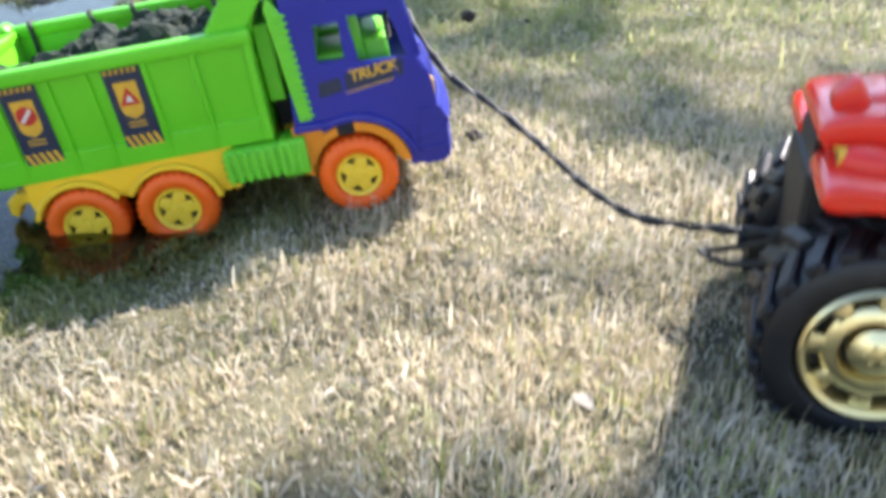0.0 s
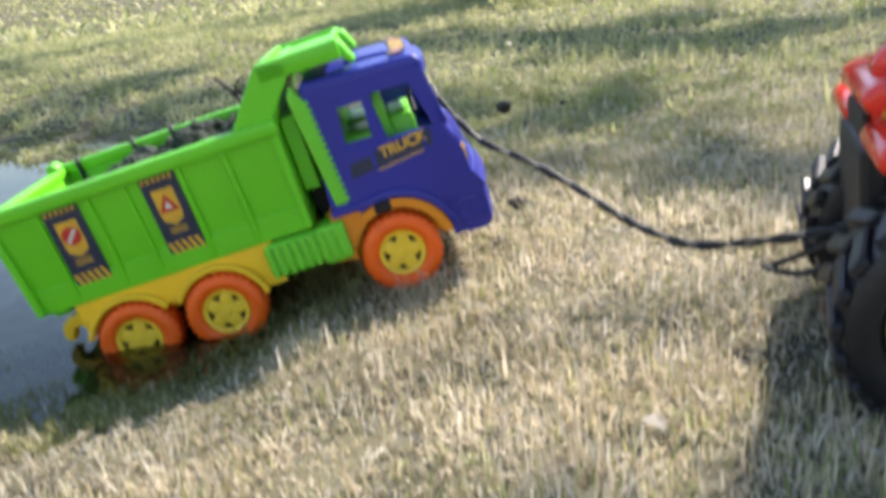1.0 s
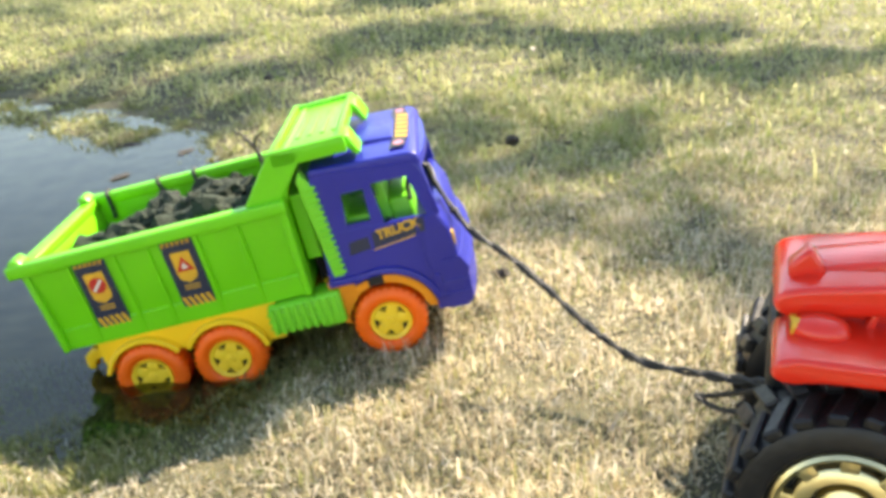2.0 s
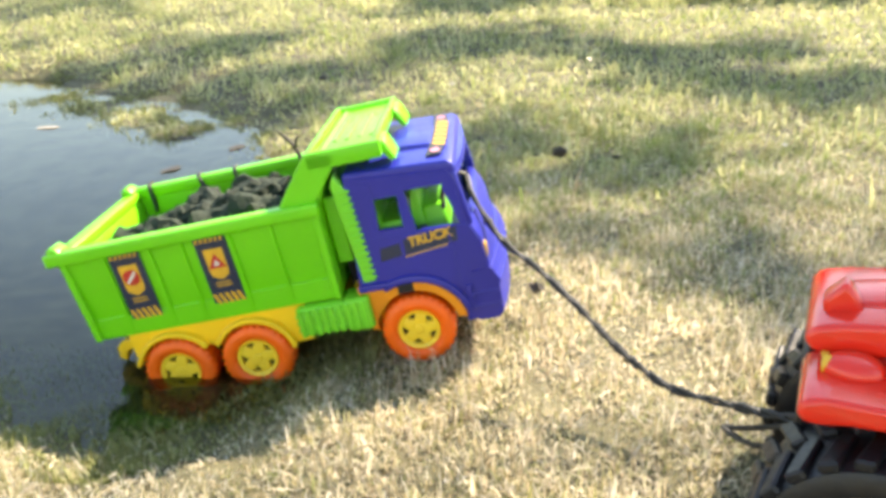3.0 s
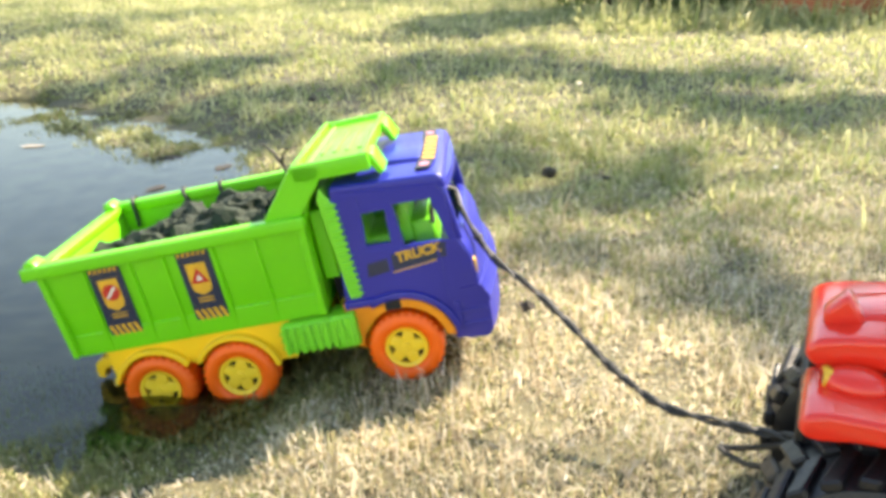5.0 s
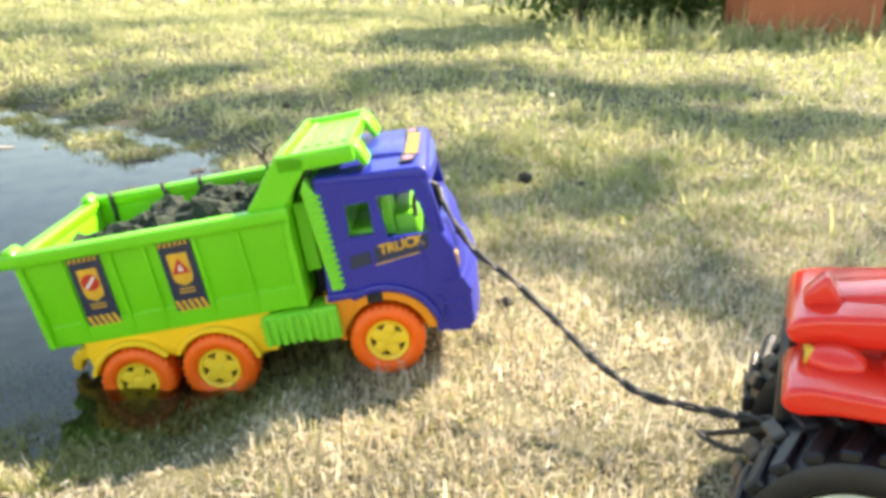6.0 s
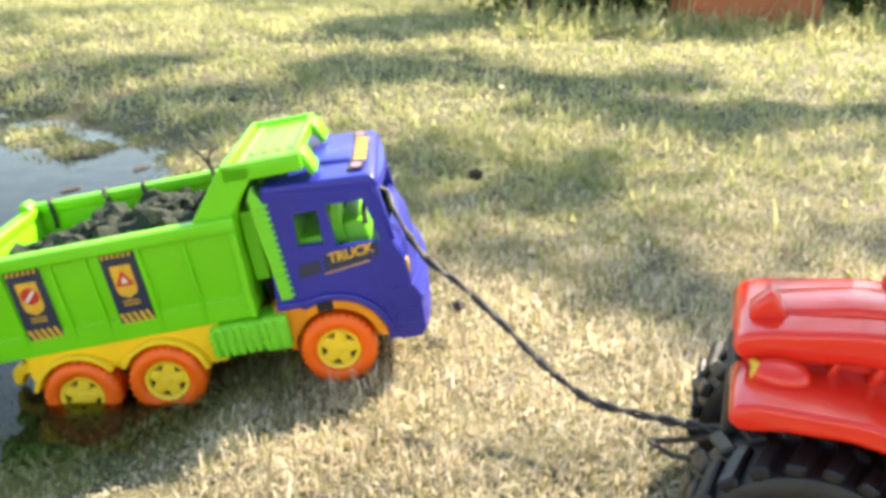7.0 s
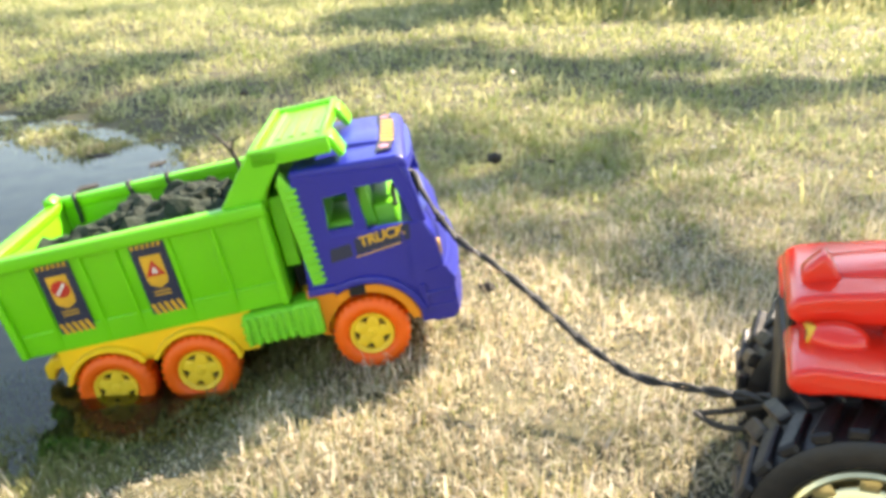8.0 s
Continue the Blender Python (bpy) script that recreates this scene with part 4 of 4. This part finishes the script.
def stalk(x, y, h, lx, ly, r=0.0011):
    b = on_ground(x, y, -0.004)
    pts = [b, b + Vector((lx * 0.25, ly * 0.25, h * 0.4)), b + Vector((lx * 0.6, ly * 0.6, h * 0.75)), b + Vector((lx, ly, h))]
    s = part("straw_stalk", join(tube(pts, [r, r, r * 0.9, r * 0.5], 6), tube([pts[1], pts[1] + Vector((0.004, 0, h * 0.15)), pts[1] + Vector((0.012, 0.002, h * 0.2))], [r * 1.3, r, r * 0.3], 6)), STRAW, s=1)
    tagged(s, "dry pale straw stalk standing in the lawn", "stalk", "dry stalks in the lawn")


for x, y, h, lx, ly in ((0.082, -0.148, 0.040, 0.004, 0.0), (0.070, -0.152, 0.026, -0.005, 0.002), (0.205, 0.03, 0.045, -0.014, 0.0), (0.16, -0.14, 0.026, -0.006, 0.0), (-0.075, -0.19, 0.016, 0.030, 0.03),
                       (0.20, -0.2, 0.024, 0.008, 0.004), (0.11, -0.21, 0.022, -0.008, 0.0), (0.06, -0.12, 0.024, 0.006, 0.0), (0.25, 0.3, 0.05, 0.012, 0.0), (-0.02, 0.5, 0.06, 0.01, 0.0), (0.7, 1.6, 0.09, 0.03, 0.0)):
    stalk(x, y, h, lx, ly)
for i in range(5):
    # floating scraps on the puddle
    x, y = (-0.30, -0.26, -0.42, -0.55, -0.20)[i], (0.72, 0.55, 0.95, 0.8, 0.66)[i]
    c = part("leaf_litter", lump(0.010, i + 20, 2, 0.5, (1.8, 0.8, 0.12)), CLOD if i != 3 else SEED, s=1)
    c.matrix_world = Matrix.Translation((x, y, WL + 0.001)) @ Euler((0, 0, i * 1.1)).to_matrix().to_4x4()
    tagged(c, "wet scrap of dead leaf floating on the puddle", "leaf", "scraps floating on the puddle")


# ---- background: bushes, terracotta planter; shade tree out of view ----
def leaf_cloud(name, centres, per, leaf, mat, seed, parent=None, label=""):
    """Crown of single small leaves gathered round clump centres (x, y, z, radius)."""
    r = np.random.default_rng(seed)
    c = np.repeat(np.array(centres, float), per, 0)
    n = len(c)
    d = r.normal(size=(n, 3))
    d /= np.linalg.norm(d, axis=1)[:, None]
    p = c[:, :3] + d * (c[:, 3] * r.uniform(0.35, 1.0, n) ** 0.6)[:, None]
    u = r.normal(size=(n, 3))
    u /= np.linalg.norm(u, axis=1)[:, None]
    v = np.cross(u, r.normal(size=(n, 3)))
    v /= np.linalg.norm(v, axis=1)[:, None]
    s = (leaf * r.uniform(0.6, 1.3, n))[:, None]
    q = np.stack([p - u * s, p + v * s * 0.4, p + u * s, p - v * s * 0.4], 1).reshape(-1, 3)
    me = bpy.data.meshes.new(name)
    me.vertices.add(4 * n)
    me.vertices.foreach_set("co", q.astype(np.float32).ravel())
    me.loops.add(4 * n)
    me.loops.foreach_set("vertex_index", np.arange(4 * n, dtype=np.int32))
    me.polygons.add(n)
    me.polygons.foreach_set("loop_start", (np.arange(n) * 4).astype(np.int32))
    me.update(calc_edges=True)
    me.materials.append(mat)
    ob = new(name, me)
    ob.parent = parent
    if label:
        ob["label"] = label
    return ob


rng = random.Random(21)
for i in range(26):
    front = i < 12
    bx = 0.62 + 0.26 * i if front else -13.0 + 2.0 * (i - 12)
    by = 2.45 + 0.08 * math.sin(i * 1.7) if front else 17.0 + math.sin(i * 2.1)
    k2 = 0.42 if front else 2.6
    b = thing("bush", Matrix.Translation(on_ground(bx, by)) @ Matrix.Diagonal((k2, k2, 0.5 if front else 0.9, 1)), "dense dark green bush at the edge of the lawn", "bush", "bushes along the lawn edge")
    for k in range(4):
        part("stem", tube([(0, 0, 0), (0.12 * math.cos(k * 1.6), 0.12 * math.sin(k * 1.6), 0.4), (0.35 * math.cos(k * 1.6), 0.35 * math.sin(k * 1.6), 1.0)], [0.03, 0.02, 0.008], 6, 3), BARK, b, s=1)
    cs = [(rng.uniform(-0.5, 0.5), rng.uniform(-0.35, 0.35), rng.uniform(0.05, 1.2), rng.uniform(0.22, 0.4)) for _ in range(26)]
    leaf_cloud("foliage", cs, 200, 0.05, HEDGE, i, b)


def planter(x, y, w):
    th = thing("planter", Matrix.Translation(on_ground(x, y)), "large weathered terracotta planter trough by the bushes", "planter")
    part("body", join(box(-w / 2, w / 2, -0.11, 0.11, -0.02, 0.2, 0.015), box(-w / 2 - 0.015, w / 2 + 0.015, -0.125, 0.125, 0.18, 0.225, 0.008)), TERRA, th, s=1)
    part("soil_fill", box(-w / 2 + 0.02, w / 2 - 0.02, -0.09, 0.09, 0.225, 0.232, 0.003), SOIL, th, s=1)


planter(1.24, 2.13, 0.40)


def tree(x, y, trunk_h, crown, label, seed):
    r = random.Random(seed)
    th = thing("tree", Matrix.Translation(on_ground(x, y)), label, "tree", "shade trees")
    part("trunk", tube([(0, 0, -0.1), (0.05, 0.02, trunk_h * 0.4), (-0.03, 0.06, trunk_h * 0.8), (0, 0, trunk_h * 1.25)], [0.17, 0.13, 0.11, 0.05], 12), BARK, th, s=1, smooth=True)
    for cx, cy, cz, cr in crown:
        part("limb", tube([(0, 0, trunk_h * r.uniform(0.6, 0.95)), (cx * 0.4, cy * 0.4, trunk_h + (cz - trunk_h) * 0.5), (cx, cy, cz)], [0.022, 0.011, 0.004], 7, 4), BARK, th, s=1)
    cl = []
    for cx, cy, cz, cr in crown:
        for _ in range(7):
            cl.append((cx + r.uniform(-cr, cr) * 1.3, cy + r.uniform(-cr, cr) * 1.3, cz + r.uniform(-cr, cr) * 0.6, r.uniform(0.4, 0.9) * cr))
    leaf_cloud("crown", [c for c in cl if c[3] > 0.07], 36, 0.05, TREELEAF, seed, th)
    leaf_cloud("low_foliage", [c for c in cl if c[3] <= 0.07], 7, 0.028, TREELEAF, seed + 1, th)


# unseen leaf clumps, added along the sun line to shade chosen ground spots
CROWN = []
OFF = TO_SUN / TO_SUN.z
SHADE = ((-1.1, 2.0, 0.28, 4.6), (-1.5, 2.5, 0.3, 4.7), (-0.35, 1.0, 0.17, 3.9), (-0.12, 1.2, 0.14, 3.9), (-0.62, 1.2, 0.1, 3.9), (-0.18, 0.86, 0.09, 3.6), (-0.5, 1.35, 0.12, 4.0), (0.22, 1.32, 0.13, 3.6), (0.40, 1.17, 0.13, 3.6), (0.58, 1.02, 0.12, 3.5),
         (0.74, 0.86, 0.09, 3.3), (0.95, 0.75, 0.09, 3.3), (0.15, 0.56, 0.07, 3.2), (0.24, 0.68, 0.08, 3.2), (0.05, 0.76, 0.07, 3.2), (0.30, 0.46, 0.05, 3.0), (0.42, 0.60, 0.05, 3.0),
         (0.2, 2.8, 0.3, 4.2), (0.8, 2.5, 0.2, 4.2), (-0.5, 2.9, 0.3, 4.5), (1.6, 2.9, 0.25, 4.4), (-1.9, 4.6, 0.5, 4.8), (0.2, 3.9, 0.4, 4.4),
         (0.46, 0.20, 0.045, 2.8), (0.36, 0.27, 0.05, 2.8), (0.62, 0.28, 0.05, 2.8), (0.30, 0.31, 0.074, 2.8), (0.20, 0.46, 0.075, 2.9), (0.35, 0.51, 0.08, 2.9), (0.46, 0.40, 0.072, 2.9), (0.28, 0.63, 0.08, 3.0),
         (0.52, 0.10, 0.05, 2.8), (0.40, 0.24, 0.055, 2.8), (-0.13, -0.14, 0.035, 2.5), (-0.20, -0.11, 0.04, 2.5),
         (0.42, 0.10, 0.05, 2.8),
         # foreground spots: more clumps added only to darken the grass
         (0.12, -0.285, 0.03, 2.4), (0.22, -0.27, 0.03, 2.4), (0.31, -0.265, 0.03, 2.4), (0.16, -0.33, 0.035, 2.4), (0.26, -0.33, 0.035, 2.4), (0.05, -0.34, 0.035, 2.4))
for px, py, pr, hz in SHADE:
    CROWN.append((px + OFF.x * hz - 5.6, py + OFF.y * hz - 2.6, hz, pr))
tree(5.6, 2.6, 2.6, CROWN, "spreading leafy tree out of view, its clumps set to shade the lawn", 7)
